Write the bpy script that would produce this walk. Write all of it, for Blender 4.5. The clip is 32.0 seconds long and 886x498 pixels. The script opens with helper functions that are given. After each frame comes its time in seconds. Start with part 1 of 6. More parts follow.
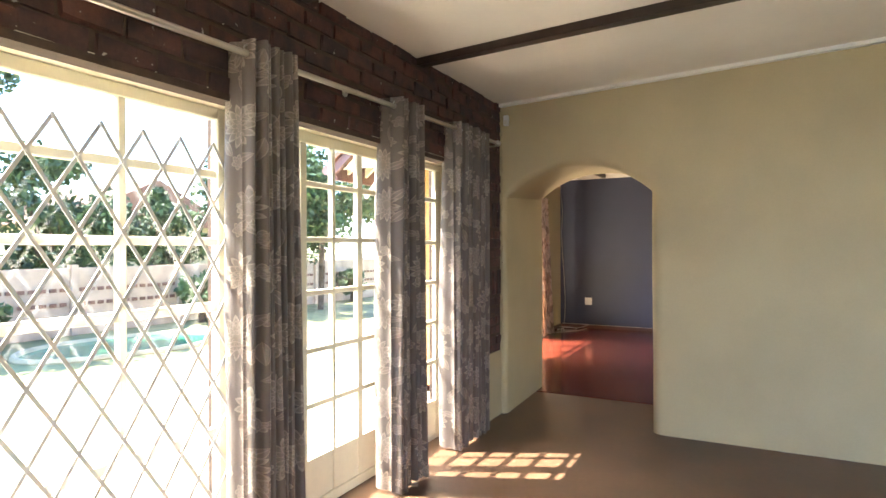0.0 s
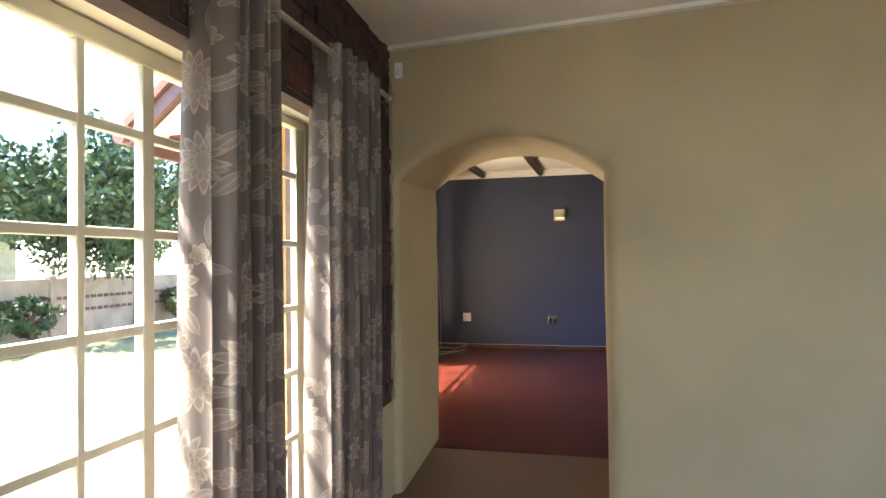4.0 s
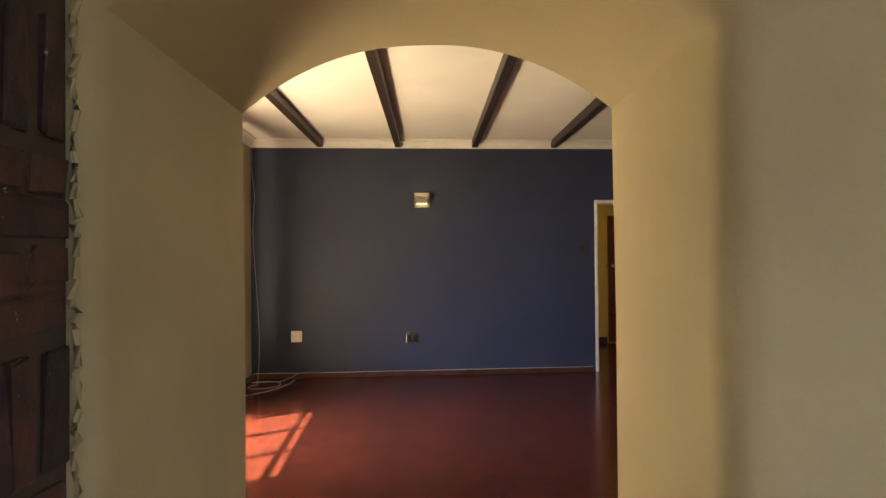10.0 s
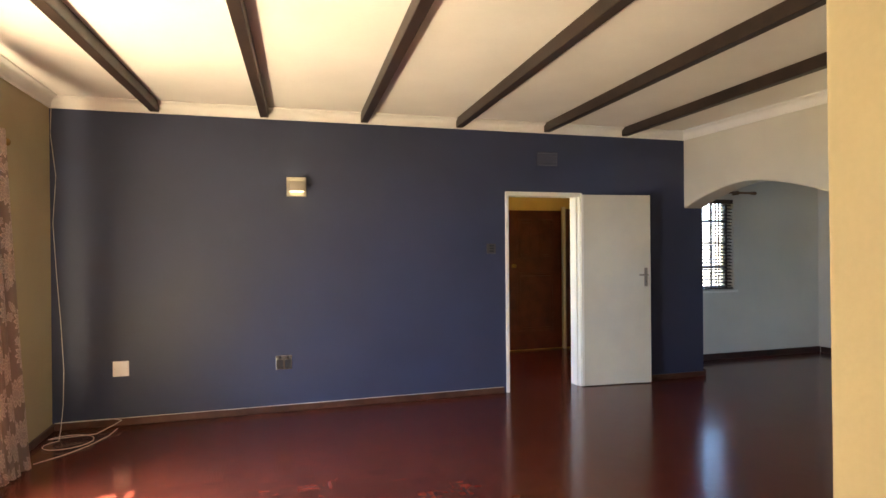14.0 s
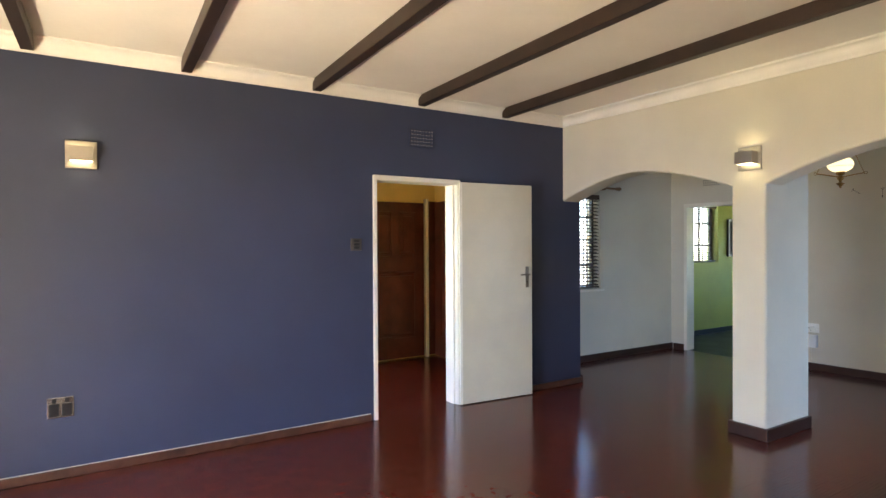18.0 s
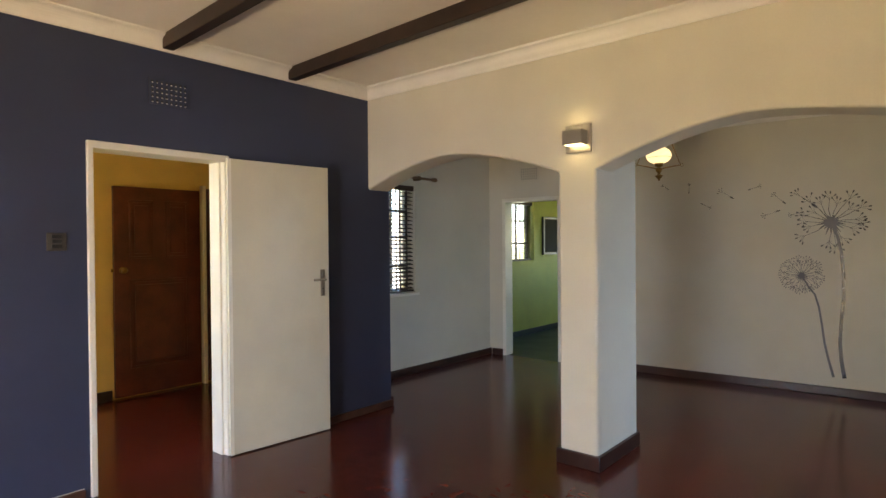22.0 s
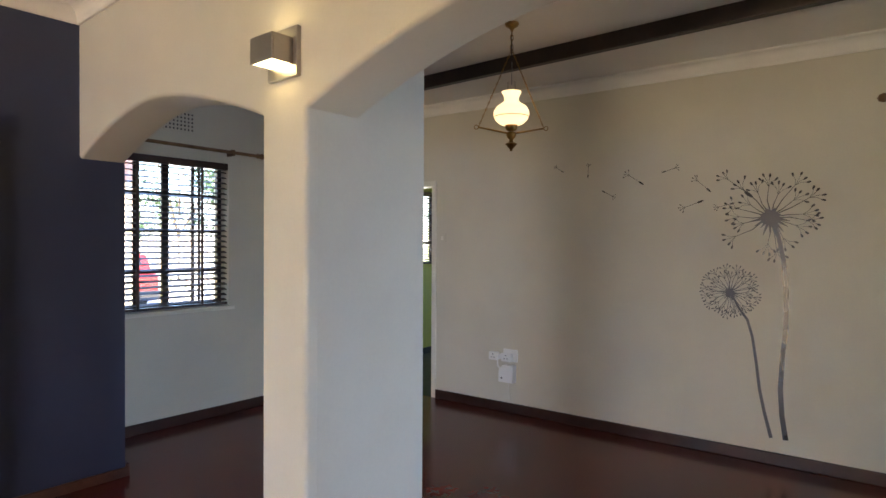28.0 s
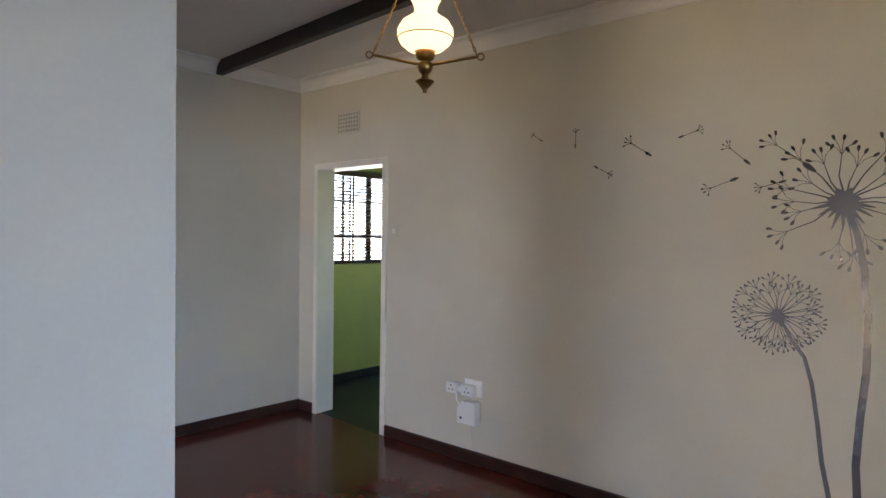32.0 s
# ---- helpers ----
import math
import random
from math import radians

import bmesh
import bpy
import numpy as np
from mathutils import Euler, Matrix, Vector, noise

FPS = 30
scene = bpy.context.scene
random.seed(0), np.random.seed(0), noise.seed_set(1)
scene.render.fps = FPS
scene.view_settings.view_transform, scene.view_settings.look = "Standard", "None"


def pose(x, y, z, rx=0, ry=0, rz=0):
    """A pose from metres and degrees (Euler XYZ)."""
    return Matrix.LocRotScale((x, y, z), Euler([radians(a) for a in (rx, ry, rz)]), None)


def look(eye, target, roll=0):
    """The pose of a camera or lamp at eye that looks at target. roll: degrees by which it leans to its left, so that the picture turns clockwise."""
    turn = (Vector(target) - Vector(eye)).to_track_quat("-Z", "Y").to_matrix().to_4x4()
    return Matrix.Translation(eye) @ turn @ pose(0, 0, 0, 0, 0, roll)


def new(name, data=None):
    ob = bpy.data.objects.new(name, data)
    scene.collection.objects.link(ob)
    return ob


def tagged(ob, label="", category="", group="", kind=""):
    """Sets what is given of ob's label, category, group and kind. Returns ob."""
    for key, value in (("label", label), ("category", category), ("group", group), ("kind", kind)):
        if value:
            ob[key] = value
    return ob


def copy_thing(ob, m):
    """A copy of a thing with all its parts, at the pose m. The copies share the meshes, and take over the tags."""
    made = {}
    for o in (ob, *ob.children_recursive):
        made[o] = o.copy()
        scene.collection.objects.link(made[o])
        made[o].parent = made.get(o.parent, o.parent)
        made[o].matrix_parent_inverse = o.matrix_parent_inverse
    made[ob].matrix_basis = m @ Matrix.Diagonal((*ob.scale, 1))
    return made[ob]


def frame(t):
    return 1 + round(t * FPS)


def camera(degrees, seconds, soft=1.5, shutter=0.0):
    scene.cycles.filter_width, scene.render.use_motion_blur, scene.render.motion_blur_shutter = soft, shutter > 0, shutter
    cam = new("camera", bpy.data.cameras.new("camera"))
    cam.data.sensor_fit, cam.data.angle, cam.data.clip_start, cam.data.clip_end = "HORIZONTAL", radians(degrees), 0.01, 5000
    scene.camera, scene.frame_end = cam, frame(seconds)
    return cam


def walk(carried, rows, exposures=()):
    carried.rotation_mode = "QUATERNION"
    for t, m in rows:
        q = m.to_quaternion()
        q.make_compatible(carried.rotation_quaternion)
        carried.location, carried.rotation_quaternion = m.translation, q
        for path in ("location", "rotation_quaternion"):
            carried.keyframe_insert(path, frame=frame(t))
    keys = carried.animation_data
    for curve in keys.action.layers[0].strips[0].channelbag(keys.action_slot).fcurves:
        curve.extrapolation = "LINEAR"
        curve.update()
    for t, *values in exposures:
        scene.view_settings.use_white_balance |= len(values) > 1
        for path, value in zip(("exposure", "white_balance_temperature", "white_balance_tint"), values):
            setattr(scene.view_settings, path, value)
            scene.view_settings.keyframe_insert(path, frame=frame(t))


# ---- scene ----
cam = camera(74.4, 32.0)
PATH = [
    (0, (0.202, -1.562, 1.436), (-0.724, 0.21, 1.434), -0.2),
    (0.5, (0.096, -1.407, 1.433), (-0.785, 0.389, 1.436), -0.2),
    (1, (-0.003, -1.243, 1.426), (-0.83, 0.578, 1.431), -0.2),
    (1.5, (-0.104, -1.071, 1.429), (-0.879, 0.773, 1.442), -0.2),
    (2, (-0.21, -0.913, 1.429), (-0.934, 0.951, 1.444), -0.3),
    (2.5, (-0.329, -0.741, 1.425), (-0.997, 1.145, 1.445), -0.3),
    (3, (-0.436, -0.569, 1.419), (-1.029, 1.341, 1.444), -0.5),
    (3.5, (-0.525, -0.378, 1.41), (-1.046, 1.553, 1.44), -0.6),
    (5.5, (-0.801, 0.376, 1.379), (-1.061, 2.359, 1.427), -1),
    (6, (-0.833, 0.561, 1.383), (-1.045, 2.549, 1.433), -1.1),
    (6.5, (-0.872, 0.739, 1.382), (-1.043, 2.731, 1.432), -1),
    (7, (-0.911, 0.938, 1.381), (-1.047, 2.933, 1.433), -0.9),
    (7.5, (-0.965, 1.137, 1.378), (-1.058, 3.134, 1.42), -1),
    (8, (-0.985, 1.329, 1.379), (-1.037, 3.328, 1.405), -1),
    (8.5, (-1.013, 1.534, 1.386), (-1.018, 3.533, 1.409), -1),
    (9, (-1.036, 1.709, 1.381), (-0.994, 3.709, 1.404), -1),
    (9.5, (-1.081, 1.894, 1.39), (-0.993, 3.892, 1.415), -0.8),
    (10, (-1.103, 2.069, 1.407), (-0.966, 4.064, 1.428), -0.5),
    (10.5, (-1.105, 2.253, 1.424), (-0.918, 4.244, 1.439), -0.6),
    (11, (-1.109, 2.437, 1.439), (-0.868, 4.423, 1.45), -0.6),
    (11.5, (-1.108, 2.615, 1.451), (-0.816, 4.594, 1.458), -0.6),
    (12, (-1.119, 2.784, 1.462), (-0.776, 4.755, 1.469), -0.6),
    (12.5, (-1.127, 2.937, 1.472), (-0.722, 4.897, 1.474), -0.6),
    (13, (-1.128, 3.091, 1.48), (-0.664, 5.037, 1.476), -0.6),
    (13.5, (-1.117, 3.248, 1.485), (-0.604, 5.179, 1.481), -0.5),
    (14, (-1.107, 3.393, 1.489), (-0.542, 5.307, 1.483), -0.5),
    (14.5, (-1.123, 3.553, 1.491), (-0.495, 5.449, 1.484), -0.5),
    (16.5, (-1.067, 4.093, 1.485), (-0.182, 5.886, 1.475), -0.4),
    (17, (-1.027, 4.245, 1.484), (-0.079, 6.006, 1.471), -0.4),
    (17.5, (-0.996, 4.38, 1.48), (0.016, 6.105, 1.467), -0.4),
    (18, (-0.948, 4.511, 1.471), (0.132, 6.195, 1.454), -0.3),
    (18.5, (-0.881, 4.649, 1.465), (0.262, 6.289, 1.448), -0.3),
    (19, (-0.809, 4.781, 1.462), (0.405, 6.37, 1.445), -0.3),
    (19.5, (-0.721, 4.915, 1.462), (0.56, 6.451, 1.446), -0.4),
    (20, (-0.625, 5.036, 1.461), (0.73, 6.507, 1.445), -0.4),
    (20.5, (-0.521, 5.112, 1.457), (0.909, 6.511, 1.436), -0.5),
    (21, (-0.374, 5.157, 1.458), (1.105, 6.503, 1.44), -0.6),
    (21.5, (-0.221, 5.184, 1.455), (1.286, 6.499, 1.437), -0.6),
    (22, (-0.044, 5.214, 1.446), (1.482, 6.506, 1.425), -0.5),
    (22.5, (0.128, 5.233, 1.443), (1.666, 6.511, 1.421), -0.5),
    (23, (0.304, 5.236, 1.446), (1.849, 6.506, 1.425), -0.4),
    (23.5, (0.514, 5.233, 1.448), (2.065, 6.495, 1.427), -0.4),
    (24, (0.69, 5.235, 1.446), (2.245, 6.494, 1.422), -0.4),
    (24.5, (0.872, 5.241, 1.446), (2.43, 6.495, 1.421), -0.3),
    (25, (1.038, 5.233, 1.449), (2.597, 6.486, 1.427), -0.2),
    (25.5, (1.225, 5.219, 1.445), (2.786, 6.469, 1.422), -0.2),
    (27.5, (1.922, 5.19, 1.433), (3.467, 6.46, 1.41), 0.2),
    (28, (2.108, 5.183, 1.435), (3.65, 6.457, 1.412), 0.3),
    (28.5, (2.281, 5.185, 1.433), (3.813, 6.47, 1.406), 0.4),
    (29, (2.466, 5.213, 1.429), (3.995, 6.502, 1.401), 0.5),
    (29.5, (2.645, 5.229, 1.434), (4.167, 6.526, 1.405), 0.8),
    (30, (2.815, 5.261, 1.44), (4.333, 6.562, 1.406), 0.7),
    (30.5, (2.984, 5.289, 1.441), (4.485, 6.61, 1.402), 0.6),
    (31, (3.142, 5.358, 1.438), (4.629, 6.694, 1.394), 0.7),
    (31.5, (3.289, 5.43, 1.438), (4.761, 6.784, 1.398), 0.8),
    (32, (3.434, 5.514, 1.441), (4.897, 6.878, 1.397), 0.8),
]
EXPOSURE = [(0.0, 3.2, 6500, 10), (3.0, 2.95, 6400, 10), (6.0, 2.6, 6400, 9), (8.0, 2.3, 7000, 9), (10.0, 2.62, 7300, 9), (11.0, 2.85, 7400, 10), (12.0, 2.95, 7500, 10), (13.0, 3.25, 6900, 9), (14.0, 3.4, 6800, 9), (17.0, 3.85, 6400, 7), (19.0, 3.7, 6500, 7), (21.0, 3.4, 7200, 9), (23.0, 3.5, 7400, 9), (25.0, 3.45, 7200, 10), (28.0, 3.6, 6900, 12), (30.0, 3.47, 6700, 12), (32.0, 3.78, 6500, 12)]
walk(cam, [(t, look(eye, target, roll)) for t, eye, target, roll in PATH], EXPOSURE)

# ---- world, sun, exposure ----
world = bpy.data.worlds.new("sky")
scene.world = world
world.use_nodes = True
wn = world.node_tree
sky = wn.nodes.new("ShaderNodeTexSky")
sky.sky_type, sky.sun_disc = "NISHITA", False
sky.dust_density, sky.ozone_density = 0.0, 6.0
SUN_DIR = Vector((-1.18, -0.56, 2.05)).normalized()
sky.sun_elevation = math.asin(SUN_DIR.z)
sky.sun_rotation = math.atan2(SUN_DIR.x, SUN_DIR.y)
wn.nodes["Background"].inputs[1].default_value = 0.15
wn.links.new(sky.outputs[0], wn.nodes["Background"].inputs[0])
sun = new("sun", bpy.data.lights.new("sun", "SUN"))
sun.data.energy, sun.data.angle, sun.data.color = 5.0, radians(0.55), (1.0, 0.93, 0.82)
sun.matrix_world = look((0, 0, 30), Vector((0, 0, 30)) - SUN_DIR)

# lamp added in the opening of the living room's glazed door, standing in for daylight thrown up from the sunlit paving
door_light = new("door_paving_fill", bpy.data.lights.new("door_paving_fill", "AREA"))
door_light.data.shape, door_light.data.size, door_light.data.size_y = "RECTANGLE", 2.1, 0.24
door_light.data.energy, door_light.data.color = 23.0, (1.0, 0.82, 0.55)
door_light.matrix_world = look((-2.96, 6.38, 0.28), (-2.44, 6.38, 2.28))

# blue lamp added in the same opening, standing in for the sky's light falling into the room
sky_light = new("door_sky_fill", bpy.data.lights.new("door_sky_fill", "AREA"))
sky_light.data.shape, sky_light.data.size, sky_light.data.size_y = "RECTANGLE", 2.0, 0.8
sky_light.data.energy, sky_light.data.color = 5.5, (0.38, 0.57, 1.0)
sky_light.data.spread = radians(86)
sky_light.matrix_world = look((-2.98, 6.38, 1.5), (-1.98, 6.88, 0.92))

# blue lamps added for sky light in the unseen first-room and dining-room south windows
for name, eye, target, wide, high, energy in (("south_sky_fill", (2.07, -2.48, 1.35), (1.6, -0.48, 0.65), 2.2, 1.6, 2.4), ("dining_sky_fill", (4.4, 3.03, 1.25), (4.1, 5.03, 0.85), 1.3, 1.5, 1.0)):
    lamp = new(name, bpy.data.lights.new(name, "AREA"))
    lamp.data.shape, lamp.data.size, lamp.data.size_y = "RECTANGLE", wide, high
    lamp.data.energy, lamp.data.color, lamp.data.spread = energy, (0.40, 0.58, 1.0), radians(72)
    lamp.matrix_world = look(eye, target)

# ---- building helpers ----
ORIGIN = {}


def thing(name, at, label, category, group="", kind=""):
    ob = new(name)
    ob.location = at
    ob.empty_display_size = 0.1
    ORIGIN[ob.name] = Vector(at)
    return tagged(ob, label, category, group, kind)


def finish(ob, material, smooth):
    for m in material if isinstance(material, (list, tuple)) else [material]:
        ob.data.materials.append(m)
    if smooth:
        ob.data.shade_smooth()
        ob.data.set_sharp_from_angle(angle=radians(42))
    return ob


def mesh_of(name, bm, normals=True):
    me = bpy.data.meshes.new(name)
    if normals:
        bmesh.ops.recalc_face_normals(bm, faces=bm.faces)
    bm.to_mesh(me)
    bm.free()
    return me


def part(name, bm, material, parent, label="", smooth=False):
    """Links a bmesh, given in world coordinates, as one mesh under a thing or a part."""
    o = ORIGIN[parent.name]
    bm.transform(Matrix.Translation(-o))
    ob = new(name, mesh_of(name, bm))
    ob.parent = parent
    ORIGIN[ob.name] = o
    finish(ob, material, smooth)
    return tagged(ob, label)


def solid(name, bm, material, label, category, kind="", group="", smooth=False):
    """Links a bmesh as one top-level mesh."""
    ob = new(name, mesh_of(name, bm))
    ORIGIN[ob.name] = Vector((0, 0, 0))
    finish(ob, material, smooth)
    return tagged(ob, label, category, group, kind)


def box(bm, x0, y0, z0, x1, y1, z1, bevel=0.0, seg=2):
    m = Matrix.LocRotScale(((x0 + x1) / 2, (y0 + y1) / 2, (z0 + z1) / 2), None, (abs(x1 - x0), abs(y1 - y0), abs(z1 - z0)))
    r = bmesh.ops.create_cube(bm, size=1.0, matrix=m)
    if bevel > 0:
        edges = list({e for v in r["verts"] for e in v.link_edges})
        bmesh.ops.bevel(bm, geom=edges, offset=bevel, segments=seg, profile=0.5, affect="EDGES")
    return bm


def boxes(*items, bevel=0.0):
    bm = bmesh.new()
    for b in items:
        box(bm, *b, bevel=bevel)
    return bm


def tube(bm, a, b, r, seg=10, r2=None):
    a, b = Vector(a), Vector(b)
    d = b - a
    m = Matrix.Translation((a + b) / 2) @ d.to_track_quat("Z", "Y").to_matrix().to_4x4()
    bmesh.ops.create_cone(bm, cap_ends=True, segments=seg, radius1=r, radius2=r if r2 is None else r2, depth=d.length, matrix=m)
    return bm


def sweep(bm, pts, r, seg=8, closed=False):
    """A round wire along a line of points."""
    pts = [Vector(p) for p in pts]
    n = len(pts)
    rings = []
    for i, p in enumerate(pts):
        a = pts[i - 1] if (i or closed) else p
        b = pts[(i + 1) % n] if (i < n - 1 or closed) else p
        d = (b - a).normalized()
        q = d.to_track_quat("Z", "Y")
        rings.append([bm.verts.new(p + q @ Vector((r * math.cos(k * 2 * math.pi / seg), r * math.sin(k * 2 * math.pi / seg), 0))) for k in range(seg)])
    for i in range(n if closed else n - 1):
        A, B = rings[i], rings[(i + 1) % n]
        for k in range(seg):
            bm.faces.new((A[k], A[(k + 1) % seg], B[(k + 1) % seg], B[k]))
    if not closed:
        bm.faces.new(rings[0][::-1])
        bm.faces.new(rings[-1])
    return bm


def lathe(bm, centre, profile, seg=24):
    """A turned body: profile is a list of (radius, height) from the bottom up."""
    c = Vector(centre)
    rings = []
    for r, z in profile:
        if r < 1e-4:
            rings.append([bm.verts.new(c + Vector((0, 0, z)))])
        else:
            rings.append([bm.verts.new(c + Vector((r * math.cos(k * 2 * math.pi / seg), r * math.sin(k * 2 * math.pi / seg), z))) for k in range(seg)])
    for A, B in zip(rings, rings[1:]):
        for k in range(seg):
            a, b = A[k % len(A)], A[(k + 1) % seg % len(A)]
            c2, d = B[(k + 1) % seg % len(B)], B[k % len(B)]
            f = [v for i, v in enumerate((a, b, c2, d)) if v not in (a, b, c2, d)[:i]]
            if len(f) > 2:
                bm.faces.new(f)
    return bm


# ---- materials ----
def material(name, colour, rough=0.6, metal=0.0, vary=0.08, scale=3.0, fine=60.0, bump=0.15, spec=0.5, second=None, patchy=0.0, dist=0.004, spread=0.08):
    """A painted, woven or bare surface: base colour with stains at a large scale, grain at a fine one and relief."""
    m = bpy.data.materials.new(name)
    m.use_nodes = True
    t = m.node_tree
    b = t.nodes["Principled BSDF"]
    geo = t.nodes.new("ShaderNodeNewGeometry")
    big = t.nodes.new("ShaderNodeTexNoise")
    big.inputs["Scale"].default_value, big.inputs["Detail"].default_value = scale, 6
    small = t.nodes.new("ShaderNodeTexNoise")
    small.inputs["Scale"].default_value, small.inputs["Detail"].default_value = fine, 4
    for n in (big, small):
        t.links.new(geo.outputs["Position"], n.inputs["Vector"])
    ramp = t.nodes.new("ShaderNodeMix")
    ramp.data_type = "RGBA"
    dark = [c * (1 - vary * 2.2) for c in colour]
    light = [min(1, c * (1 + vary)) for c in colour]
    ramp.inputs["A"].default_value = (*(second or dark), 1)
    ramp.inputs["B"].default_value = (*light, 1)
    sep = t.nodes.new("ShaderNodeMapRange")
    sep.inputs["From Min"].default_value, sep.inputs["From Max"].default_value = 0.3 - patchy, 0.62
    t.links.new(big.outputs["Fac"], sep.inputs["Value"])
    t.links.new(sep.outputs[0], ramp.inputs["Factor"])
    grain = t.nodes.new("ShaderNodeMix")
    grain.data_type, grain.blend_type = "RGBA", "MULTIPLY"
    grain.inputs["Factor"].default_value = min(1, vary * 2)
    t.links.new(ramp.outputs["Result"], grain.inputs["A"])
    g2 = t.nodes.new("ShaderNodeMapRange")
    g2.inputs["From Min"].default_value, g2.inputs["From Max"].default_value, g2.inputs["To Min"].default_value = 0.3, 0.7, 0.6
    t.links.new(small.outputs["Fac"], g2.inputs["Value"])
    t.links.new(g2.outputs[0], grain.inputs["B"])
    t.links.new(grain.outputs["Result"], b.inputs["Base Color"])
    rr = t.nodes.new("ShaderNodeMapRange")
    rr.inputs["To Min"].default_value, rr.inputs["To Max"].default_value = max(0.02, rough - spread), min(1, rough + spread)
    t.links.new(big.outputs["Fac"], rr.inputs["Value"])
    t.links.new(rr.outputs[0], b.inputs["Roughness"])
    b.inputs["Metallic"].default_value = metal
    b.inputs["Specular IOR Level"].default_value = spec
    if bump > 0:
        add = t.nodes.new("ShaderNodeMath")
        add.operation = "MULTIPLY_ADD"
        add.inputs[1].default_value = 0.35
        t.links.new(small.outputs["Fac"], add.inputs[0])
        t.links.new(big.outputs["Fac"], add.inputs[2])
        bp = t.nodes.new("ShaderNodeBump")
        bp.inputs["Strength"].default_value, bp.inputs["Distance"].default_value = bump, dist
        t.links.new(add.outputs[0], bp.inputs["Height"])
        t.links.new(bp.outputs[0], b.inputs["Normal"])
    return m


def glass(name, tint=(1, 1, 1), rough=0.0):
    m = bpy.data.materials.new(name)
    m.use_nodes = True
    b = m.node_tree.nodes["Principled BSDF"]
    b.inputs["Base Color"].default_value = (*tint, 1)
    b.inputs["Transmission Weight"].default_value = 1.0
    b.inputs["Roughness"].default_value = rough
    b.inputs["IOR"].default_value = 1.45
    return m


def glow(name, colour, strength):
    m = bpy.data.materials.new(name)
    m.use_nodes = True
    b = m.node_tree.nodes["Principled BSDF"]
    b.inputs["Base Color"].default_value = (*colour, 1)
    b.inputs["Emission Color"].default_value = (*colour, 1)
    b.inputs["Emission Strength"].default_value = strength
    return m


M_CREAM = material("cream_wall_paint", (0.49, 0.405, 0.24), 0.75, vary=0.05, scale=1.2, fine=90, bump=0.25)
M_WHITEWALL = material("pale_wall_paint", (0.66, 0.615, 0.51), 0.6, vary=0.04, scale=1.1, fine=90, bump=0.2)
M_BLUE = material("slate_blue_wall_paint", (0.037, 0.046, 0.092), 0.56, vary=0.06, scale=1.5, fine=90, bump=0.2)
M_CEIL = material("white_ceiling_board", (0.80, 0.76, 0.70), 0.8, vary=0.03, scale=1.3, fine=40, bump=0.1)
M_CORNICE = material("white_cornice_paint", (0.82, 0.79, 0.74), 0.6, vary=0.03, bump=0.1)
M_BEAM = material("dark_stained_timber", (0.035, 0.02, 0.014), 0.45, vary=0.2, scale=6, fine=80, bump=0.3)
M_REDFLOOR = material("red_polished_floor", (0.112, 0.0185, 0.0115), 0.19, vary=0.10, scale=2.0, fine=25, bump=0.008, spread=0.04)
for inp, val in (("Coat Weight", 0.06), ("Coat Roughness", 0.09), ("Specular IOR Level", 0.38)):
    M_REDFLOOR.node_tree.nodes["Principled BSDF"].inputs[inp].default_value = val
M_BROWNFLOOR = material("brown_screed_floor", (0.12, 0.066, 0.038), 0.4, vary=0.14, scale=1.8, fine=30, bump=0.1)
M_SKIRT = material("dark_brown_skirting", (0.048, 0.020, 0.014), 0.35, vary=0.15, scale=5, bump=0.1)
M_WOODSKIRT = material("worn_wood_skirting", (0.085, 0.034, 0.02), 0.45, vary=0.2, scale=6, bump=0.15)
M_WHITE = material("white_gloss_paint", (0.80, 0.76, 0.66), 0.35, vary=0.03, bump=0.05)
M_DOOR = material("ivory_door_paint", (0.60, 0.55, 0.42), 0.4, vary=0.03, bump=0.05)
M_BROWNDOOR = material("reddish_hardwood", (0.115, 0.024, 0.0155), 0.35, vary=0.2, scale=5, fine=70, bump=0.15)
M_YELLOW = material("yellow_hall_paint", (0.72, 0.50, 0.17), 0.7, vary=0.04, bump=0.15)
M_GREEN = material("green_wall_paint", (0.50, 0.54, 0.15), 0.65, vary=0.04, bump=0.15)
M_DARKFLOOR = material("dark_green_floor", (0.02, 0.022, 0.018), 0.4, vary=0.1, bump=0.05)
M_BRICK = material("dark_red_brick", (0.078, 0.036, 0.028), 0.75, vary=0.25, scale=11, fine=90, bump=0.9, second=(0.03, 0.018, 0.017), dist=0.006)
M_MORTAR = material("brown_mortar", (0.075, 0.048, 0.034), 0.9, vary=0.15, scale=12, fine=100, bump=0.5)
M_FRAME = material("cream_steel_paint", (0.78, 0.72, 0.55), 0.45, vary=0.04, bump=0.05)
M_STEEL = material("brushed_steel", (0.66, 0.63, 0.58), 0.3, metal=1.0, vary=0.05, bump=0.02)
M_BRASS = material("aged_brass", (0.32, 0.20, 0.07), 0.35, metal=1.0, vary=0.15, scale=20, bump=0.05)
M_PLASTIC = material("white_plastic", (0.86, 0.85, 0.82), 0.4, vary=0.02, bump=0.0)
M_BLACK = material("black_plastic", (0.02, 0.02, 0.022), 0.35, vary=0.05, bump=0.0)
M_BLIND = material("dark_wood_slats", (0.05, 0.022, 0.013), 0.4, vary=0.15, scale=8, bump=0.1)
M_BAMBOO = material("varnished_pole_wood", (0.22, 0.12, 0.05), 0.4, vary=0.15, scale=8, bump=0.1)
M_OUTWALL = material("rough_ochre_plaster", (0.58, 0.33, 0.13), 0.9, vary=0.12, scale=5, fine=45, bump=0.9, dist=0.02)
